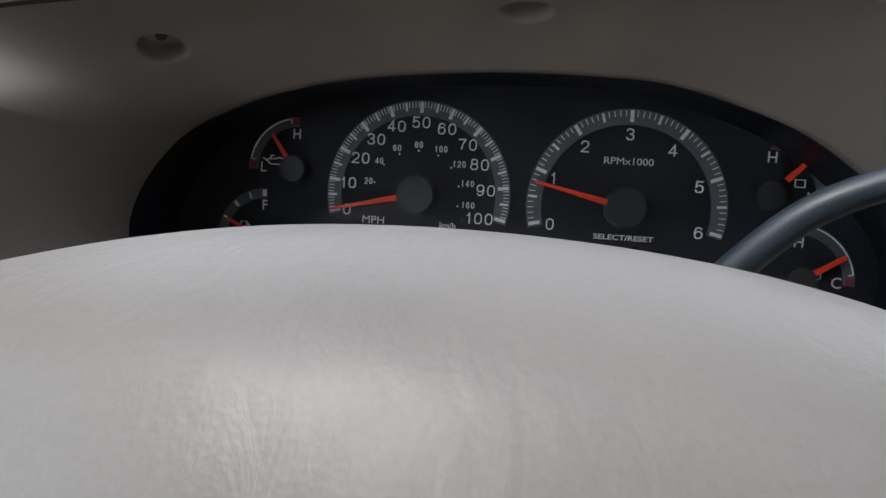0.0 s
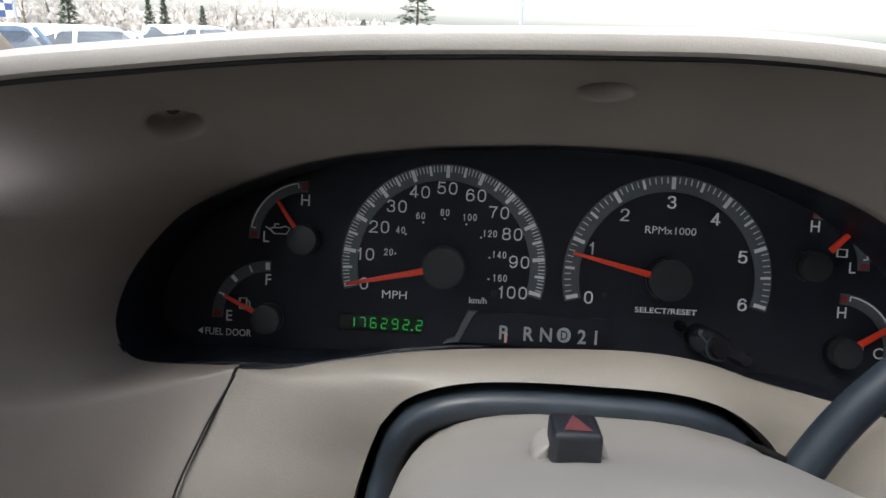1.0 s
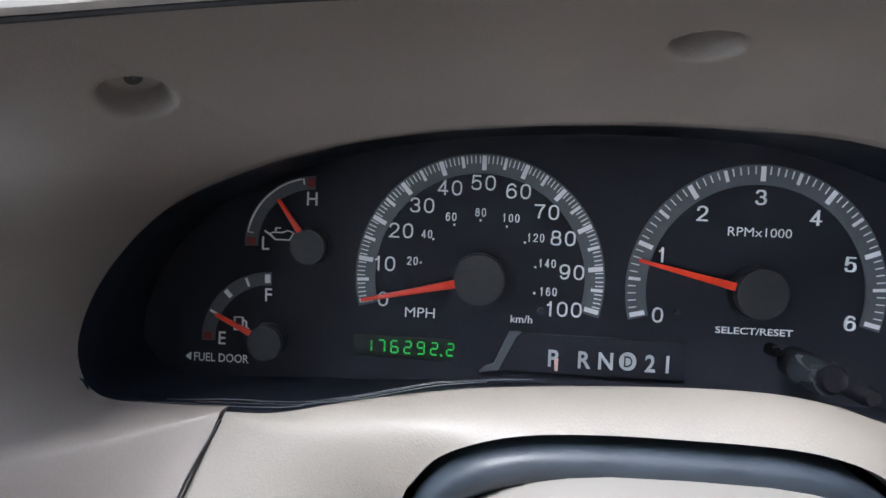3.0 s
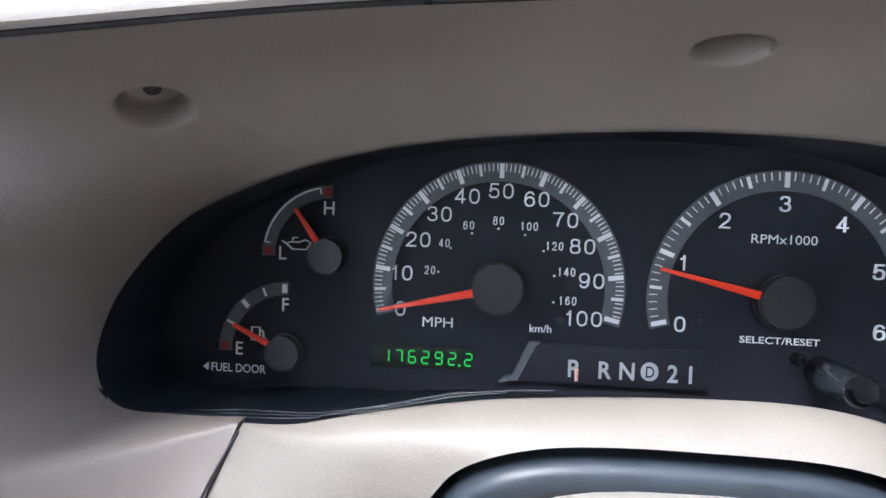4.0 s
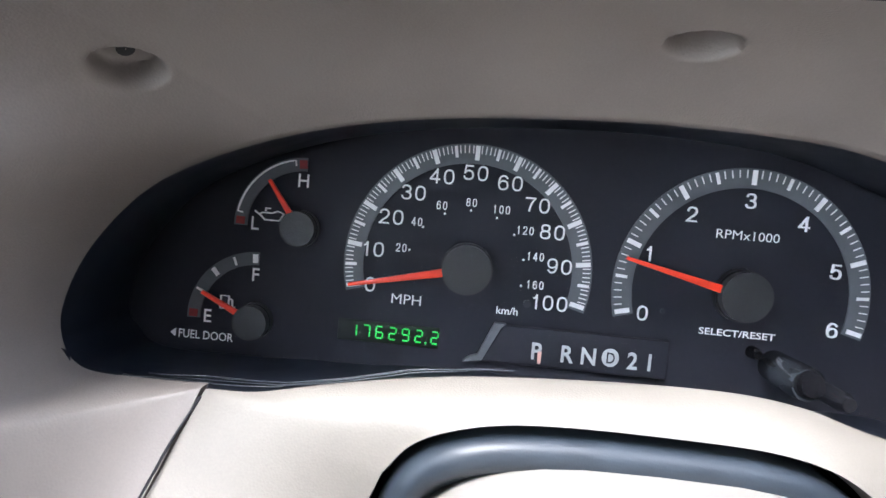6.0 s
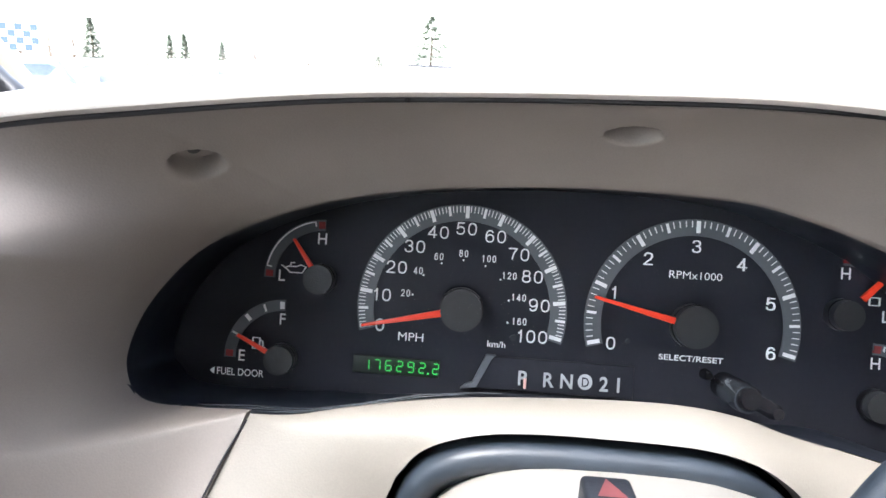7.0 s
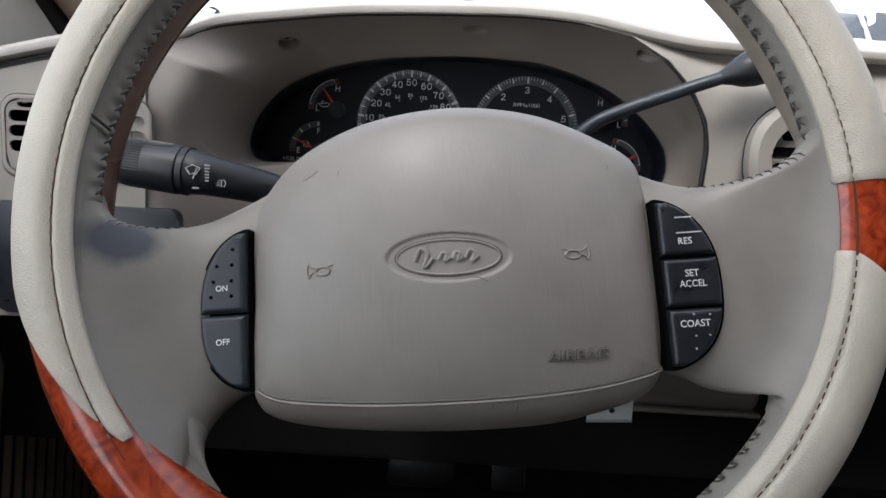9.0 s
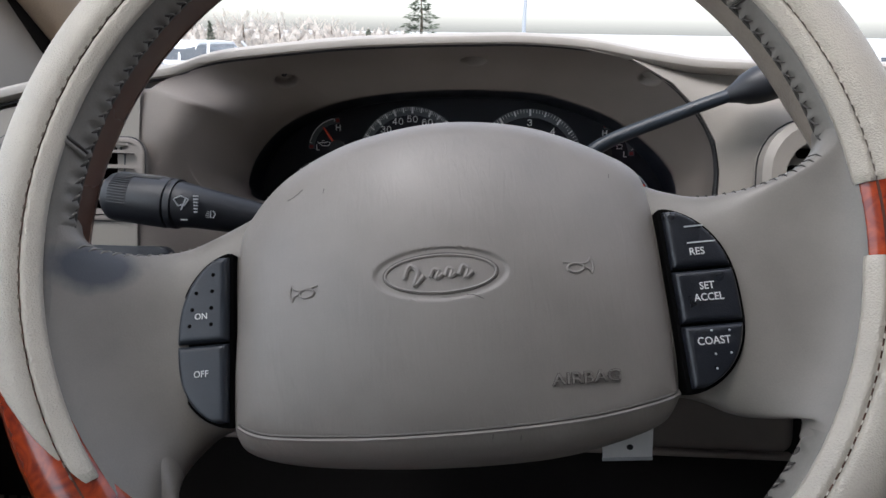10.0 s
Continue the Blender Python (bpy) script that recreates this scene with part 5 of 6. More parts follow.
bmesh.ops.solidify(tb, geom=tb.faces[:], thickness=0.0003)
part("red_triangle", tb, HAZARD_RED, hazard, "faded red warning triangle")
part("socket", box(-.0100, .0098, -.0075, .0085, -.016, -.0078, .0012), SHROUD, hazard, "beige socket rim")
for side in (-1, 1):
    shoulder = box(.0058, .0096, -.0012, .0080, -.014, .0012, .0011, 3)
    for v in shoulder.verts:
        v.co.z -= 0.0040 * max(0.0, (v.co.x - .0058) / .0038)
        v.co.x *= side
    bmesh.ops.recalc_face_normals(shoulder, faces=shoulder.faces[:])
    part("socket_shoulder", shoulder, SHROUD, hazard, "beige shoulder beside the rocker")

# gear lever: a curved bar rising to the right
LEVER = [(.1035, -.1265, -.067), (.109, -.127, -.055), (.1145, -.1275, -.043), (.1245, -.129, -.0268), (.138, -.131, -.0110), (.152, -.133, .0013), (.172, -.136, .0112), (.195, -.140, .0205), (.218, -.1445, .0295), (.2420, -.1487, .0385)]
lever = thing("gear_lever", DASH @ pose(.12, -.137, -.025), "slate grey column gear lever with a black knob", "gear lever")
off = np.array((.12, -.137, -.025))
lp = [tuple(p - off) for p in spline(LEVER, 40)]
part("lever_bar", tube(lp, [lerp(.0060, .0046, i / 39) for i in range(40)], 20), SLATE, lever, "curved slate bar")
kd = np.array(LEVER[-1]) - np.array(LEVER[-2])
kd = kd / np.linalg.norm(kd)
k0 = np.array(LEVER[-1]) - off
part("knob", tube([tuple(k0 + kd * d) for d in (-.006, .0, .006, .014, .030, .045, .058, .064, .067)], [.0050, .0074, .0108, .0130, .0140, .0138, .0125, .0090, .002], 24), CHARCOAL, lever, "black tapered knob")

part("lever_slot", tube([(x - .12, -.1285 + .137, z + .025) for x, z in ((.0960, -.0362), (.1010, -.0382), (.1075, -.0412))], [.0006, .0012, .0014], 12), DARK_TRIM, lever, "dark slot at the root of the lever")

# wiper and lamp stalk on the left of the column
stalk = thing("indicator_stalk", DASH @ pose(-.115, -.217, -.052), "black multi-function stalk with wiper and lamp symbols", "stalk")
so = np.array((-.115, -.217, -.052))
SP = [(-.030, -.200, -.0720), (-.050, -.203, -.0660), (-.072, -.208, -.0602), (-.095, -.214, -.0555), (-.112, -.217, -.0525), (-.1225, -.217, -.0511)]
part("stalk_arm", tube([tuple(p - so) for p in spline(SP, 24)], [lerp(.0072, .0146, (i / 23) ** .85) for i in range(24)], 30), CHARCOAL, stalk, "tapering black arm")
part("ring_collar", tube([tuple(np.array(p) - so) for p in ((-.1222, -.217, -.0511), (-.1225, -.217, -.0511), (-.1262, -.217, -.0507), (-.1266, -.217, -.0507))], [.0146, .0156, .0156, .0146], 34), CHARCOAL, stalk, "raised collar")
K0, K1 = np.array((-.1266, -.217, -.0507)), np.array((-.1665, -.217, -.0468))
kdir = (K1 - K0) / np.linalg.norm(K1 - K0)
kup = np.cross(kdir, np.array((0, 1.0, 0)))
kup = kup * (1 if kup[2] > 0 else -1)
part("twist_knob", tube([tuple(K0 + kdir * d - so) for d in (.0, .0010, .0030, .034, .0375, .0398, .0402)], [.0143, .0156, .0158, .0152, .0146, .0125, .006], 34), CHARCOAL, stalk, "black twist knob")
for k in range(22):
    a = radians(lerp(-12, 118, k / 21))
    r0, d1 = .0153, (.0105 if k < 12 else .006)
    way = np.array((0, -1.0, 0)) * math.cos(a) + kup * math.sin(a)
    part("grip_rib", tube([tuple(K0 + kdir * d + way * (r0 + dr) - so) for d, dr in ((d1 + .012 if k < 12 else d1, .0), (d1 + .0125 if k < 12 else d1 + .0005, .0005), (.0335, .0003), (.034, -.0002))], .00042, 6), CHARCOAL, stalk)


def stalk_print(points, w=.0007, closed=False, cx=0, cz=0, y=-.0149):
    return stroke([(cx + x, cz + z) for x, z in points], w, y, y + .0008, closed)


wx, wz = -.1150 + .115, -.0507 + .052
part("wiper_symbol", stalk_print([(-.0045, .0025), (0, .0045), (.0045, .0025), (.0018, -.0015), (0, -.0008), (-.0018, -.0015)], closed=True, cx=wx, cz=wz), PRINT_GREY, stalk)
part("wiper_symbol", stalk_print([(.0030, .0035), (.0, -.0040)], cx=wx, cz=wz), PRINT_GREY, stalk)
for k in range(6):
    part("speed_bar", stalk_print([(-.0016 + .00012 * k, 0), (.0016 - .00012 * k, 0)], w=.0009, cx=wx + .0088, cz=wz + .0046 - k * .0019, y=-.0146), PRINT_GREY, stalk)
lx, lz = -.0985 + .115, -.0568 + .052
part("lamp_symbol", stalk_print([(-.0002, .0020), (.0016, .0020), (.0026, .0), (.0016, -.0020), (-.0002, -.0020)], w=.0006, closed=True, cx=lx, cz=lz, y=-.0108), PRINT_GREY, stalk)
for k in range(4):
    part("lamp_ray", stalk_print([(-.0032, .0016 - k * .0011), (-.0010, .0016 - k * .0011)], w=.0005, cx=lx, cz=lz, y=-.0108), PRINT_GREY, stalk)
part("stalk_mark", stalk_print([(-.002, 0), (.002, 0)], w=.0009, cx=wx + .001, cz=wz - .0098, y=-.0130), PRINT_GREY, stalk)


# ---------------------------------------------------------------- vents and lamp switch
def rounded(x0, x1, z0, z1, r, n=7):
    out = []
    for cx, cz, a0 in ((x1 - r, z1 - r, 0), (x0 + r, z1 - r, 90), (x0 + r, z0 + r, 180), (x1 - r, z0 + r, 270)):
        out += [(cx + r * math.cos(radians(a0 + 90 * i / n)), cz + r * math.sin(radians(a0 + 90 * i / n))) for i in range(n + 1)]
    return out


def vent(m, w, h, slots, label, bulge, rad=.016, lip=.008, finish=BEIGE, half=.0040, deep=False):
    v = thing("air_vent", m, label, "air vent", "dashboard vents")
    ro, ri = rounded(-w / 2, w / 2, -h / 2, h / 2, rad), rounded(-w / 2 + lip, w / 2 - lip, -h / 2 + lip, h / 2 - lip, rad - lip * .65)
    ro2 = rounded(-w / 2 + lip * .3, w / 2 - lip * .3, -h / 2 + lip * .3, h / 2 - lip * .3, rad - lip * .2)
    part("bezel", grid([[(x, .004, z) for x, z in ro], [(x, -bulge * .7, z) for x, z in ro], [(x, -bulge, z) for x, z in ro2], [(x, -bulge * .9, z) for x, z in ri], [(x, .006, z) for x, z in ri]], close_u=True), finish, v, "beige rounded bezel")
    part("shadow_gap", grid([[(x * 1.015, -.0006, z * 1.03) for x, z in ro], [(x * .99, -.0008, z * .99) for x, z in ro]], close_u=True), BLACK, v)
    if deep:
        cup = bmesh.new()
        zs = [h / 2 - lip] + [(a + b) / 2 for a, b in zip(slots, slots[1:])] + [-h / 2 + lip]
        r = rad - lip * .65
        X, Z = w / 2 - lip - r, h / 2 - lip - r

        def kept(p):
            # hold a corner of the plate inside its rounded outline
            dx, dz = max(0, abs(p[0]) - X), max(0, abs(p[1]) - Z)
            d = math.hypot(dx, dz)
            if dx == 0 or dz == 0 or d <= r:
                return p
            return (math.copysign(X + dx * r / d, p[0]), math.copysign(Z + dz * r / d, p[1]))

        for k, z in enumerate(slots):
            hf = half * (.72 if k in (0, len(slots) - 1) else 1)
            end = w / 2 - lip - (.0085 if k in (0, len(slots) - 1) else .0022)
            for x0, x1, c0, c1 in ((-end, -.003, -w / 2 + lip, 0), (.003, end, 0, w / 2 - lip)):
                mouth = rounded(x0, x1, z - hf, z + hf, hf * .95, 5)
                rim = [kept(p) for p in rounded(c0, c1, zs[k + 1], zs[k], .0001, 5)]
                rows = [[(x, -.001, zz) for x, zz in rim], [(x, -.001, zz) for x, zz in mouth], [(x, .0005, zz) for x, zz in mouth]]
                rows += [[(x, .0010, zz) for x, zz in mouth]]
                grid(rows, close_u=True, bm=cup)
                duct = grid([[(x, .0010, zz) for x, zz in mouth], [(x, .040, zz) for x, zz in mouth]], close_u=True, cap="far")
                part("slot", duct, VOID, v, "air slot, its shade put into near black")
                fx = (x0 + x1) / 2 + math.copysign(.011, x0)
                part("fin", box(fx - .0006, fx + .0006, .004, .018, z - hf, z + hf, .0002), CHARCOAL, v, "thin upright fin inside the slot")
        part("grille_plate", cup, finish, v, "beige louvre plate")
        return v
    part("grille_plate", plate(rounded(-w / 2 + lip, w / 2 - lip, -h / 2 + lip, h / 2 - lip, rad - lip * .65), -.001, .004), finish, v, "beige louvre plate")
    for z in slots:
        inset = lip + .0035 + max(0, rad - .016) * abs(z) / (h / 2)
        for x0, x1 in ((-w / 2 + inset, -.003), (.003, w / 2 - inset)):
            # flat near-black plates stand for the shade inside each slot
            part("slot", plate([tuple(p) for p in rounded(x0, x1, z - half, z + half, half * .95, 5)], -.0024, .012), VOID, v, "air slot, its shade put into near black")
    return v


vent(DASH @ pose(-.2235, -.1712, -.034), .108, .058, [.0232, .0142, .0037, -.0070, -.0178], "beige side vent with black slots in the end panel", .002, .012, .003, HOOD, .0040, True)
vent(DASH @ pose(.326, -.137, -.018, 0, 0, 0), .124, .082, [-.0195, -.0075, .0045, .0165], "beige round-cornered centre vent with black slots", .014, .036, .015, BEIGE, .0036)
vent(DASH @ pose(.470, -.137, -.018, 0, 0, 0), .124, .082, [-.0195, -.0075, .0045, .0165], "beige round-cornered centre vent with black slots", .014, .036, .015, BEIGE, .0036)

lamp = thing("lamp_switch", DASH @ pose(-.222, -.1675, -.117), "dark slate headlamp switch panel with a dial", "switch panel")
part("switch_plate", plate(rounded(-.066, .0710, -.047, .0365, .008), -.004, .004, .002), BUTTON, lamp, "dark slate switch plate")
part("dial_well", disc(.032, -.011, .0262, -.0048, -.002, .0005, 40), BLACK, lamp, "black recess round the dial")
dial = part("dial", disc(.032, -.012, .0225, -.014, -.002, .003, 40), CHARCOAL, lamp, "black rotary dial")
part("grip", box(.028, .036, -.020, -.012, -.032, .0085, .002), SLATE, dial, "ribbed grip bar across the dial")
sx, sz = .0262, .0222
part("dimmer_symbol", stroke([(sx + .0034 * math.cos(a), sz + .0034 * math.sin(a)) for a in (2 * math.pi * i / 20 for i in range(20))], .0009, -.0048, -.0035, closed=True), PRINT, lamp)
part("dimmer_symbol", stroke([(sx - .0010, sz - .0016), (sx + .0013, sz + .0016)], .0010, -.0048, -.0035), PRINT, lamp)
radio = thing("radio", DASH @ pose(.40, -.137, -.125), "black radio unit in the centre of the dashboard", "radio")
part("radio_face", box(-.10, .10, -.006, .02, -.035, .035, .003), BLACK, radio)
for kx in (-.08, .08):
    part("radio_knob", disc(kx, 0, .011, -.018, -.004, .002, 24), CHARCOAL, radio)

# key tag under the column
tag = thing("key_tag", DASH @ pose(.150, -.250, -.1785, 17, -6, -6), "white card tag with a punched hole hanging from the key", "tag")
tg = bmesh.new()
plate([(-.014, -.009), (.0130, -.009), (.0140, .014), (.004, .016), (-.014, .012)], -.0004, .0004, bm=tg)
part("card", tg, CARD, tag)
part("card_edge", box(-.0143, .0132, -.0008, .0008, -.0110, -.0088, .0003), PRINT_GREY, tag, "grey lower edge")
part("punched_hole", disc(.001, -.002, .0018, -.0007, .0006, sides=16), BLACK, tag)
key = thing("ignition_key", DASH @ pose(.150, -.225, -.150), "steel ignition key in the column lock", "key")
part("lock_barrel", tube([(-.03, .02, .0), (.0, .0, .0)], [.014, .013], 24), STEEL, key)
part("key_head", plate(rounded(-.010, .014, -.022, .004, .006), -.002, .002, .0008), BLACK, key)


# ---------------------------------------------------------------- cab
DOOR_X, FAR_X = -0.455, 1.25
floor = solo("floor", box(DOOR_X, FAR_X, -1.35, .75, -.03, 0), CARPET, Matrix(), "carpeted cab floor, its shade put into the dark colour", "floor", kind="structure")
solo("wall_front", box(DOOR_X, FAR_X, .36, .40, 0, .70), DARK_TRIM, Matrix(), "firewall behind the pedals, its shade put into near black", "wall", kind="structure")


def holed(x0, x1, y0, y1, z0, z1, a0, a1, b0, b1, along="y"):
    """A wall panel with a window opening, as four joined slabs."""
    bm = bmesh.new()
    if along == "y":
        for p in ((y0, a0, z0, z1), (a1, y1, z0, z1), (a0, a1, z0, b0), (a0, a1, b1, z1)):
            box(x0, x1, p[0], p[1], p[2], p[3], bm=bm)
    else:
        for p in ((x0, a0, z0, z1), (a1, x1, z0, z1), (a0, a1, z0, b0), (a0, a1, b1, z1)):
            box(p[0], p[1], y0, y1, p[2], p[3], bm=bm)
    return bm


wl_bm = holed(DOOR_X - .05, DOOR_X, -1.35, .02, 0, 1.42, -1.25, -.08, .78, 1.40)
solo("wall_kick", box(DOOR_X - .05, DOOR_X, .022, .40, 0, .72), DARK_TRIM, Matrix(), "dark kick panel ahead of the driver's door", "wall", kind="structure")
solo("wall_left", wl_bm, BEIGE, Matrix(), "beige driver's door panel with a window opening", "door panel", kind="structure")
solo("wall_right", holed(FAR_X, FAR_X + .05, -1.35, .30, 0, 1.42, -.62, .10, .88, 1.30), CLOTH, Matrix(), "unseen passenger door panel with a window opening, dark to cut bounced light", "door panel", kind="structure")
# Rear opening out of view, sized and shifted left to steer the light.
solo("wall_back", holed(DOOR_X, FAR_X, -1.40, -1.35, 0, 1.42, -.42, .12, 1.00, 1.40, along="x"), CLOTH, Matrix(), "unseen rear cab wall with a window opening, dark to cut bounced light", "wall", kind="structure")
# Headliner out of view, kept pale to bounce light onto the dashboard.
solo("ceiling", box(DOOR_X - .05, FAR_X + .05, -1.40, -.54, 1.42, 1.46), HEADLINER, Matrix(), "light grey-beige headliner", "ceiling", kind="structure")
for name, bm, lab in (("window_1", box(DOOR_X - .03, DOOR_X - .026, -1.25, -.08, .78, 1.40), "driver's door window glass"),
                      ("window_2", box(FAR_X + .026, FAR_X + .03, -.62, .10, .88, 1.30), "unseen passenger door window glass, near black to block light"),
                      ("window_3", box(-.42, .12, -1.38, -1.376, 1.00, 1.40), "unseen rear window glass, placed and tinted to steer light")):
    w = solo(name, bm, {"window_1": GLASS, "window_2": BLOCKING_GLASS, "window_3": REAR_GLASS}[name], Matrix(), lab, "window", kind="structure")
    w.visible_shadow = name != "window_1"

# windscreen, its base bowed ahead
ws = []
for k in range(7):
    t = k / 6
    ws.append([(x, lerp(.24 + .42 * (1 - ((x - .40) / .86) ** 2), -.58 + .08 * (1 - ((x - .40) / .86) ** 2), t), lerp(.78, 1.44, t))
               for x in [lerp(-.46, 1.26, i / 24) for i in range(25)]])
screen = solo("windscreen", grid(ws), GLASS, Matrix(), "clear curved windscreen glass", "windscreen", kind="structure")
screen.visible_shadow = False
# front pillars
for sx_, nm in ((-1, "left"), (1, "right")):
    x = -.452 if sx_ < 0 else 1.247
    pr = []
    for k in range(9):
        t = k / 8
        c = Vector((x - sx_ * .045 - sx_ * .06 * t, lerp(.275, -.50, t), lerp(.76, 1.44, t)))
        pr.append([c + Vector((.026 * math.cos(a), .050 * math.sin(a), .018 * math.sin(a))) for a in (2 * math.pi * i / 18 for i in range(18))])
    solo("front_pillar", grid(pr, close_u=True, cap=True), PILLAR, Matrix(), "brown-beige windscreen pillar trim", "pillar", "front pillars", kind="structure")
# the triangular trim at the front of the door window
sail = plate([(-.30, .70), (.172, .735), (.132, .799), (.050, .912), (-.038, 1.03), (-.085, 1.03), (-.09, .80), (-.30, .795)], 0, .03, .004)
solo("mirror_trim", sail, BEIGE, Matrix.Translation((-.418, 0, 0)) @ pose(0, 0, 0, 0, 0, 90), "beige triangular door trim beside the pillar", "door trim")
gap = tube([(-.440, .215, .725), (-.440, .160, .800), (-.440, .078, .912), (-.440, -.010, 1.03)], .026, 14)
solo("door_seal", gap, DARK_TRIM, Matrix(), "dark rubber door seal along the pillar", "seal")
# lower door with ribbed pocket
pocket = thing("door_pocket", pose(DOOR_X, -.12, .42), "dark ribbed lower door pocket", "door pocket")
part("pocket_body", box(.0, .055, -.55, .42, -.30, .12, .012), DARK_TRIM, pocket, "dark pocket body")
for k in range(46):
    y = -.50 + k * .0195
    bm = bmesh.new()
    vs = [(.055, y, -.28), (.055, y + .009, -.28), (.061, y + .0045, -.28), (.055, y + .17, .10), (.055, y + .179, .10), (.061, y + .1745, .10)]
    q = [bm.verts.new(p) for p in vs]
    for f in ((0, 1, 4, 3), (1, 2, 5, 4), (2, 0, 3, 5), (0, 1, 2), (3, 4, 5)):
        bm.faces.new([q[j] for j in f])
    part("rib", bm, RIB, pocket, smooth=0)
# pedals deep below the dashboard
for nm, x, w in (("brake_pedal", .02, .055), ("accelerator_pedal", .16, .028)):
    p = thing(nm, pose(x, .16, .16, -35, 0, 0), "black ribbed rubber " + nm.replace("_", " "), "pedal")
    part("pedal_pad", box(-w, w, -.012, .012, -.035, .035, .006), BLACK, p)
    part("pedal_arm", tube([(0, .01, 0), (0, .10, .16), (0, .12, .34)], .008, 10), DARK_TRIM, p)
solo("knee_bolster", box(-.40, .30, -.05, .10, .52, .585, .012), DARK_TRIM, Matrix(), "knee bolster under the column, its shade put into near black", "bolster")
# seat
seat = thing("driver_seat", pose(.05, -.98, 0), "unseen cloth driver's bench seat, darkened to cut bounced light", "seat")
part("seat_cushion", box(-.45, 1.1, -.30, .18, .22, .40, .05, 4), CLOTH, seat)
part("seat_back", box(-.45, 1.1, -.36, -.20, .38, .95, .05, 4), CLOTH, seat)
# dark rubber at the foot of the windscreen pillar
foot = [(-.292, .108, .815), (-.300, .113, .829), (-.318, .120, .842), (-.344, .132, .860), (-.374, .146, .881), (-.405, .160, .905)]
solo("pillar_seal", tube([tuple(p) for p in spline(foot, 30)], [lerp(.0085, .0045, i / 29) for i in range(30)], 14), CHARCOAL, Matrix(),
     "dark curved rubber seal at the foot of the pillar", "seal")

# ---------------------------------------------------------------- outside
gz = EYE_GROUND
gbm = bmesh.new()
bmesh.ops.create_grid(gbm, x_segments=2, y_segments=2, size=900, matrix=Matrix.Translation((0, 0, gz)))
solo("ground", gbm, ASPHALT, Matrix(), "wide grey car park, paled for the glare outside", "ground", kind="structure")


def at(az, d, z=None):
    a = radians(az)
    return (0.04 + d * math.sin(a), -.45 + d * math.cos(a), gz if z is None else z)


def car(az, d, turn, paint, label, tall=1.43, rack=False):
    c = thing("car", Matrix.Translation(at(az, d)) @ pose(0, 0, 0, 0, 0, turn), label, "car", "parked cars")
    L, Wd = 4.5, 1.78
    def section(y, z0, z1, w):
        return [(-w, y, z0), (-w * 1.02, y, lerp(z0, z1, .55)), (-w * .97, y, z1 - .04), (-w * .90, y, z1), (w * .90, y, z1), (w * .97, y, z1 - .04), (w * 1.02, y, lerp(z0, z1, .55)), (w, y, z0)]
    hw = Wd / 2
    st = [(-2.25, .32, .62, .78), (-2.2, .25, .72, .86), (-1.3, .22, .86, hw), (-.8, .22, .92, hw), (1.3, .22, .94, hw), (1.9, .24, .95, .98 * hw), (2.2, .30, .88, .90 * hw), (2.25, .36, .70, .84 * hw)]
    part("body", grid([section(y, a, b, w) for y, a, b, w in st], close_u=True, cap=True), paint, c, "painted body")
    def cab(y, z1, w):
        return [(-w, y, .90), (-w * .93, y, lerp(.9, z1, .6)), (-w * .80, y, z1 - .03), (-w * .70, y, z1), (w * .70, y, z1), (w * .80, y, z1 - .03), (w * .93, y, lerp(.9, z1, .6)), (w, y, .90)]
    end = 1.55 if not rack else 2.05
    part("cabin_glass", grid([cab(-1.0, .93, hw * .96), cab(-.25, tall - .05, hw * .93), cab(.8, tall - .02, hw * .93), cab(end, .95 if not rack else 1.1, hw * .92)], close_u=True, cap=True), CAR_GLASS, c, "tinted windows")
    part("roof", grid([cab(-.30, tall - .02, hw * .90), cab(.2, tall + .01, hw * .91), cab(.95 if not rack else 1.7, tall, hw * .90)], close_u=True, cap=True), paint, c)
    for y in (-.62, .25, 1.05):
        for s in (-1, 1):
            part("window_pillar", tube([(s * hw * .97, y - .12, .92), (s * hw * .66, y + .04, tall - .02)], .035, 6), paint, c)
    for y in (-1.4, 1.4):
        for s in (-1, 1):
            w = part("wheel", tube([(s * (hw - .20), y, .32), (s * (hw + .01), y, .32)], .32, 20), TYRE, c)
            part("wheel_rim", tube([(s * (hw + .005), y, .32), (s * (hw + .022), y, .32)], [.21, .17], 16), SILVER_PAINT, w)
    for s in (-1, 1):
        part("headlight", box(s * .62 - .16, s * .62 + .16, -2.27, -2.15, .58, .70, .03), CARD, c)
        part("door_mirror", box(s * (hw + .10) - .08, s * (hw + .10) + .08, -.72, -.60, .92, 1.04, .03), paint, c)
        if rack:
            part("roof_rail", tube([(s * .55, -.1, tall + .05), (s * .55, 1.5, tall + .05)], .02, 8), BLACK, c)
    return c


car(-38.5, 10.5, 60, BLUE_PAINT, "blue-grey sedan parked on the lot", 1.42)
car(-31.5, 12.5, 75, WHITE_PAINT, "white sedan parked on the lot", 1.38)
car(-23.0, 17, 70, WHITE_PAINT, "white hatchback parked on the lot", 1.36)
car(-2.0, 19, 80, SILVER_PAINT, "silver estate car with roof rails", 1.42, rack=True)
car(33.0, 14, 95, WHITE_PAINT, "white car parked on the lot", 1.4)


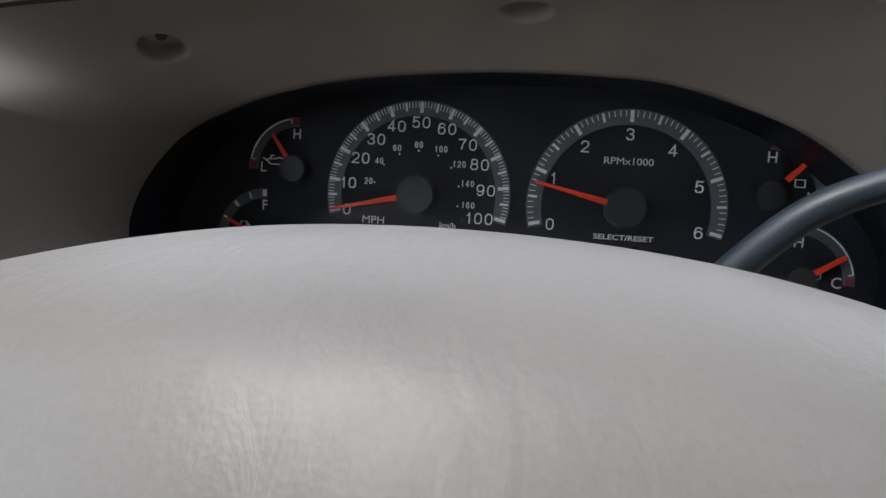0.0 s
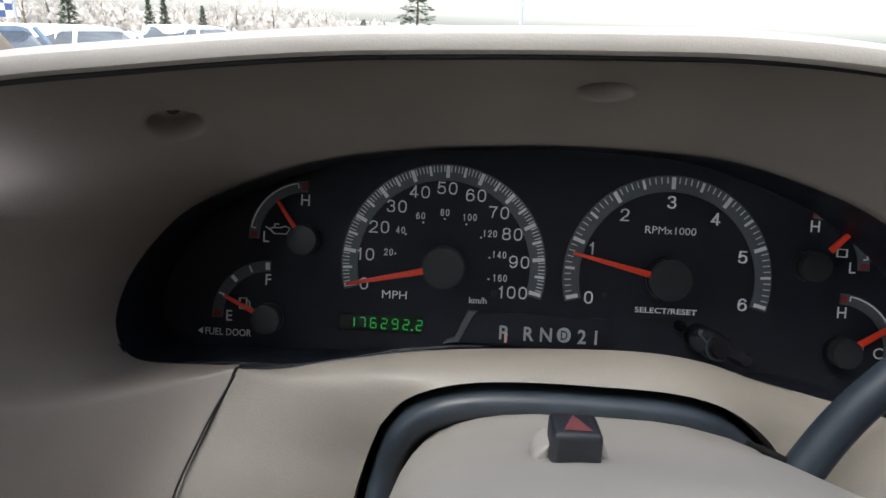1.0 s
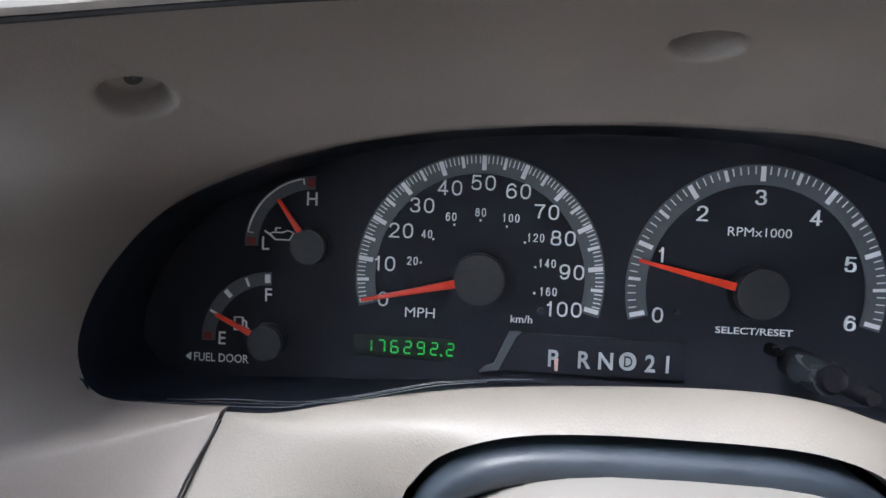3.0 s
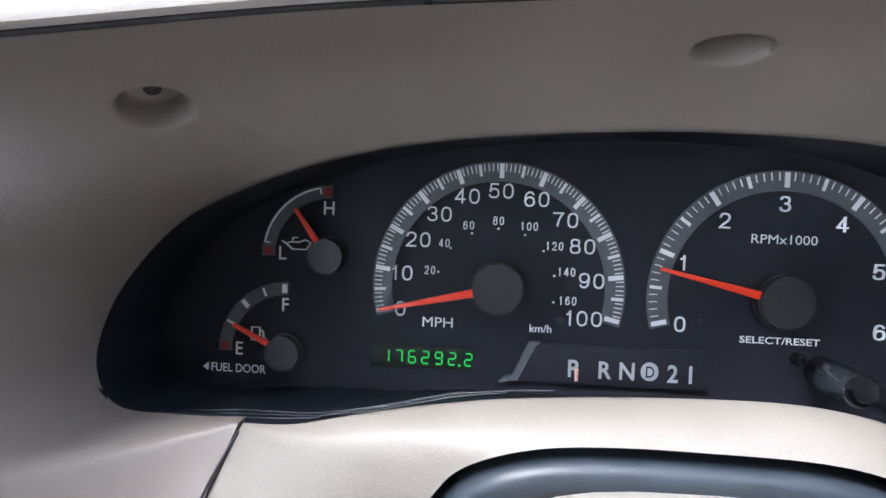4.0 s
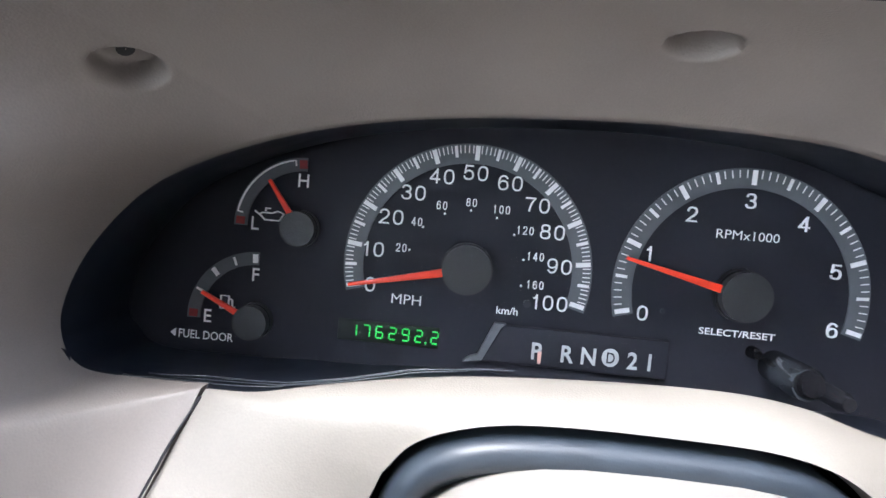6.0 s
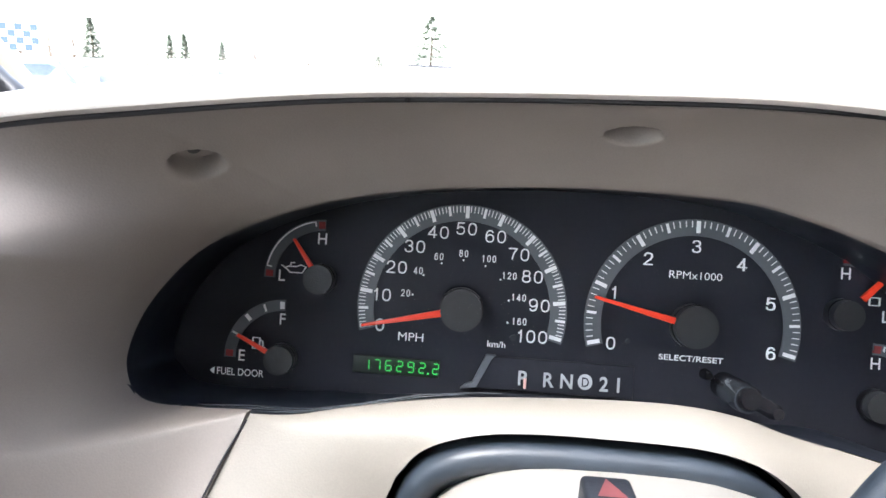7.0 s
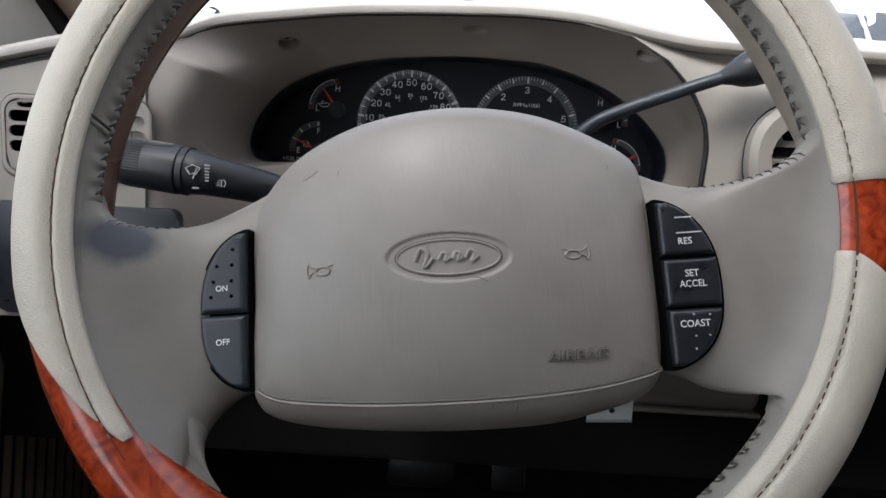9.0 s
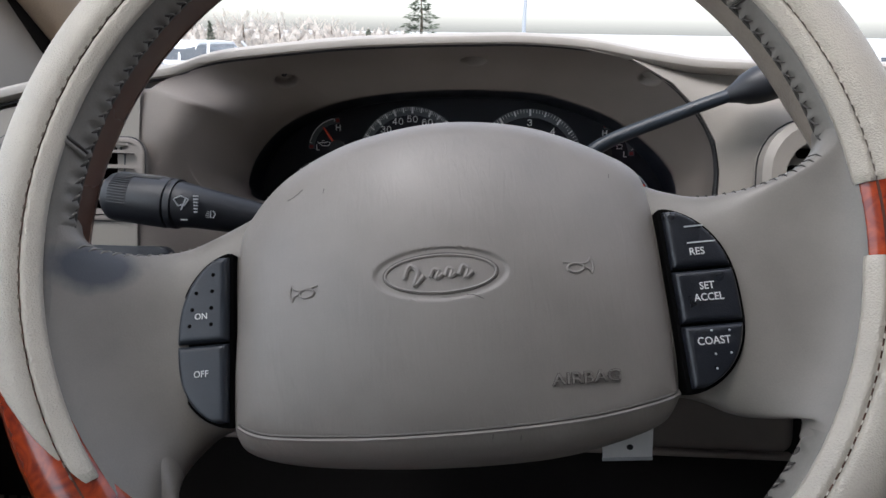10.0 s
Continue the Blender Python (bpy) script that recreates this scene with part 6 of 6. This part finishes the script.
def conifer(az, d, h, w, seed):
    rng = random.Random(seed)
    t = thing("conifer", Matrix.Translation(at(az, d)), "dark green conifer at the edge of the lot", "tree", "conifers")
    part("trunk", tube([(0, 0, 0), (0.02 * h, 0, h * .5), (0, 0, h * .97)], [.03 * h, .02 * h, .004 * h], 8), BARK, t)
    vs, fs = [], []
    for i in range(1700):
        u = rng.random() ** 1.25
        z = h * (.08 + .92 * u)
        rmax = w * (1 - u) ** .85 * (.72 + .28 * math.sin(u * 40 + seed)) + .02 * h
        a, r = rng.random() * 6.283, rmax * (.35 + .65 * rng.random() ** .5)
        s = h * .05 * (.5 + rng.random())
        c = Vector((r * math.cos(a), r * math.sin(a), z - r * .22))
        out = Vector((math.cos(a), math.sin(a), -.25 + .5 * rng.random())).normalized() * s
        sd = Vector((-math.sin(a), math.cos(a), rng.uniform(-.6, .6))).normalized() * s * .38
        k = len(vs)
        vs += [c - out * .4 - sd, c - out * .4 + sd, c + out]
        fs.append((k, k + 1, k + 2))
    me = bpy.data.meshes.new("crown")
    me.from_pydata([tuple(v) for v in vs], [], fs)
    me.materials.append(NEEDLES)
    o = new("crown", me)
    o.parent = t


conifer(-32.2, 55, 3.4, .95, 1)
conifer(-26.6, 55, 2.5, .55, 2)
conifer(-25.5, 54, 2.6, .55, 3)
conifer(-9.4, 48, 1.7, .9, 4)
conifer(-4.8, 62, 5.6, 3.0, 5)
conifer(-22.6, 56, 2.2, .5, 6)


def bare_tree(az, d, h, seed):
    rng = random.Random(seed)
    t = thing("bare_tree", Matrix.Translation(at(az, d)), "leafless brown tree along the lot", "tree", "bare trees")
    part("trunk", tube([(0, 0, 0), (rng.uniform(-.1, .1), 0, h * .4), (rng.uniform(-.2, .2), 0, h * .85)], [.035 * h, .025 * h, .006 * h], 8), BARK, t)
    vs, fs = [], []

    def limb(p, dirv, length, rad, level):
        q = p + dirv * length
        s = dirv.cross(Vector((rng.uniform(-1, 1), rng.uniform(-1, 1), .3))).normalized()
        o = dirv.cross(s)
        k = len(vs)
        for c, r in ((p, rad), (q, rad * .55)):
            for a in (0, 2.094, 4.189):
                vs.append(c + r * (math.cos(a) * s + math.sin(a) * o))
        for i in range(3):
            fs.append((k + i, k + (i + 1) % 3, k + 3 + (i + 1) % 3, k + 3 + i))
        if level:
            for _ in range(4):
                nd = (dirv + Vector((rng.uniform(-.8, .8), rng.uniform(-.8, .8), rng.uniform(-.1, .6)))).normalized()
                limb(lerp(p, q, rng.uniform(.45, 1)), nd, length * rng.uniform(.5, .75), rad * .5, level - 1)

    for i in range(7):
        a = i * 2.4
        limb(Vector((0, 0, h * (.25 + .08 * i))), Vector((math.cos(a), math.sin(a), 1.1)).normalized(), h * .28, .014 * h, 3)
    me = bpy.data.meshes.new("branches")
    me.from_pydata([tuple(v) for v in vs], [], fs)
    me.materials.append(TWIGS)
    o = new("branches", me)
    o.parent = t


for i, (az, d, h) in enumerate(((-37, 60, 3.4), (-35, 58, 3.0), (-33.5, 60, 3.2), (-30, 62, 2.8), (-28.4, 60, 2.6), (-24, 60, 2.8), (-21.5, 62, 2.9), (-20, 60, 3.0), (-18.4, 63, 3.1), (-17, 60, 2.9),
                                (-15.5, 62, 2.5), (-14, 60, 2.4), (-12.5, 63, 2.6), (-11, 60, 2.2), (-8, 64, 2.0))):
    bare_tree(az, d, h, 20 + i)
# low scrub under the trees
rng = random.Random(9)
vs, fs = [], []
for i in range(5200):
    az, d = rng.uniform(-46, -6), rng.uniform(58, 70)
    x, y, _ = at(az, d)
    hgt = max(.3, rng.gauss(1.3, .45) * (1.0 if az < -12 else .7))
    z = gz + rng.random() * hgt
    s = rng.uniform(.12, .4)
    k = len(vs)
    a = rng.random() * 6.283
    vs += [(x - s * math.cos(a), y - s * math.sin(a), z), (x + s * math.cos(a), y + s * math.sin(a), z + rng.uniform(-.2, .2)), (x + rng.uniform(-.2, .2), y, z + s * 1.6)]
    fs.append((k, k + 1, k + 2))
me = bpy.data.meshes.new("scrub")
me.from_pydata(vs, [], fs)
me.materials.append(TWIGS)
tagged(new("scrub", me), "brown leafless scrub along the lot's edge", "scrub", kind="stuff")
lampost = thing("street_lamp", Matrix.Translation(at(4.3, 42)), "tall pale metal lamp post", "lamp post")
part("pole", tube([(0, 0, 0), (0, 0, 9)], [.13, .09], 12), POLE, lampost)
part("lamp_head", box(-.7, .1, -.18, .18, 8.9, 9.05, .04), POLE, lampost)
flag = thing("banner", Matrix.Translation(at(-37.2, 24)) @ pose(0, 0, 0, 0, 0, 37), "blue and white checkered pennant banner on poles", "banner")
for x in (-.75, .75):
    part("pole", tube([(x, 0, 0), (x, 0, 2.2)], .03, 8), POLE, flag)
for i in range(7):
    for k in range(4):
        part("check", box(-.70 + i * .2, -.51 + i * .2, -.01, .01, 1.30 + k * .2, 1.49 + k * .2), FLAG_BLUE if (i + k) % 2 else FLAG_WHITE, flag, smooth=0)
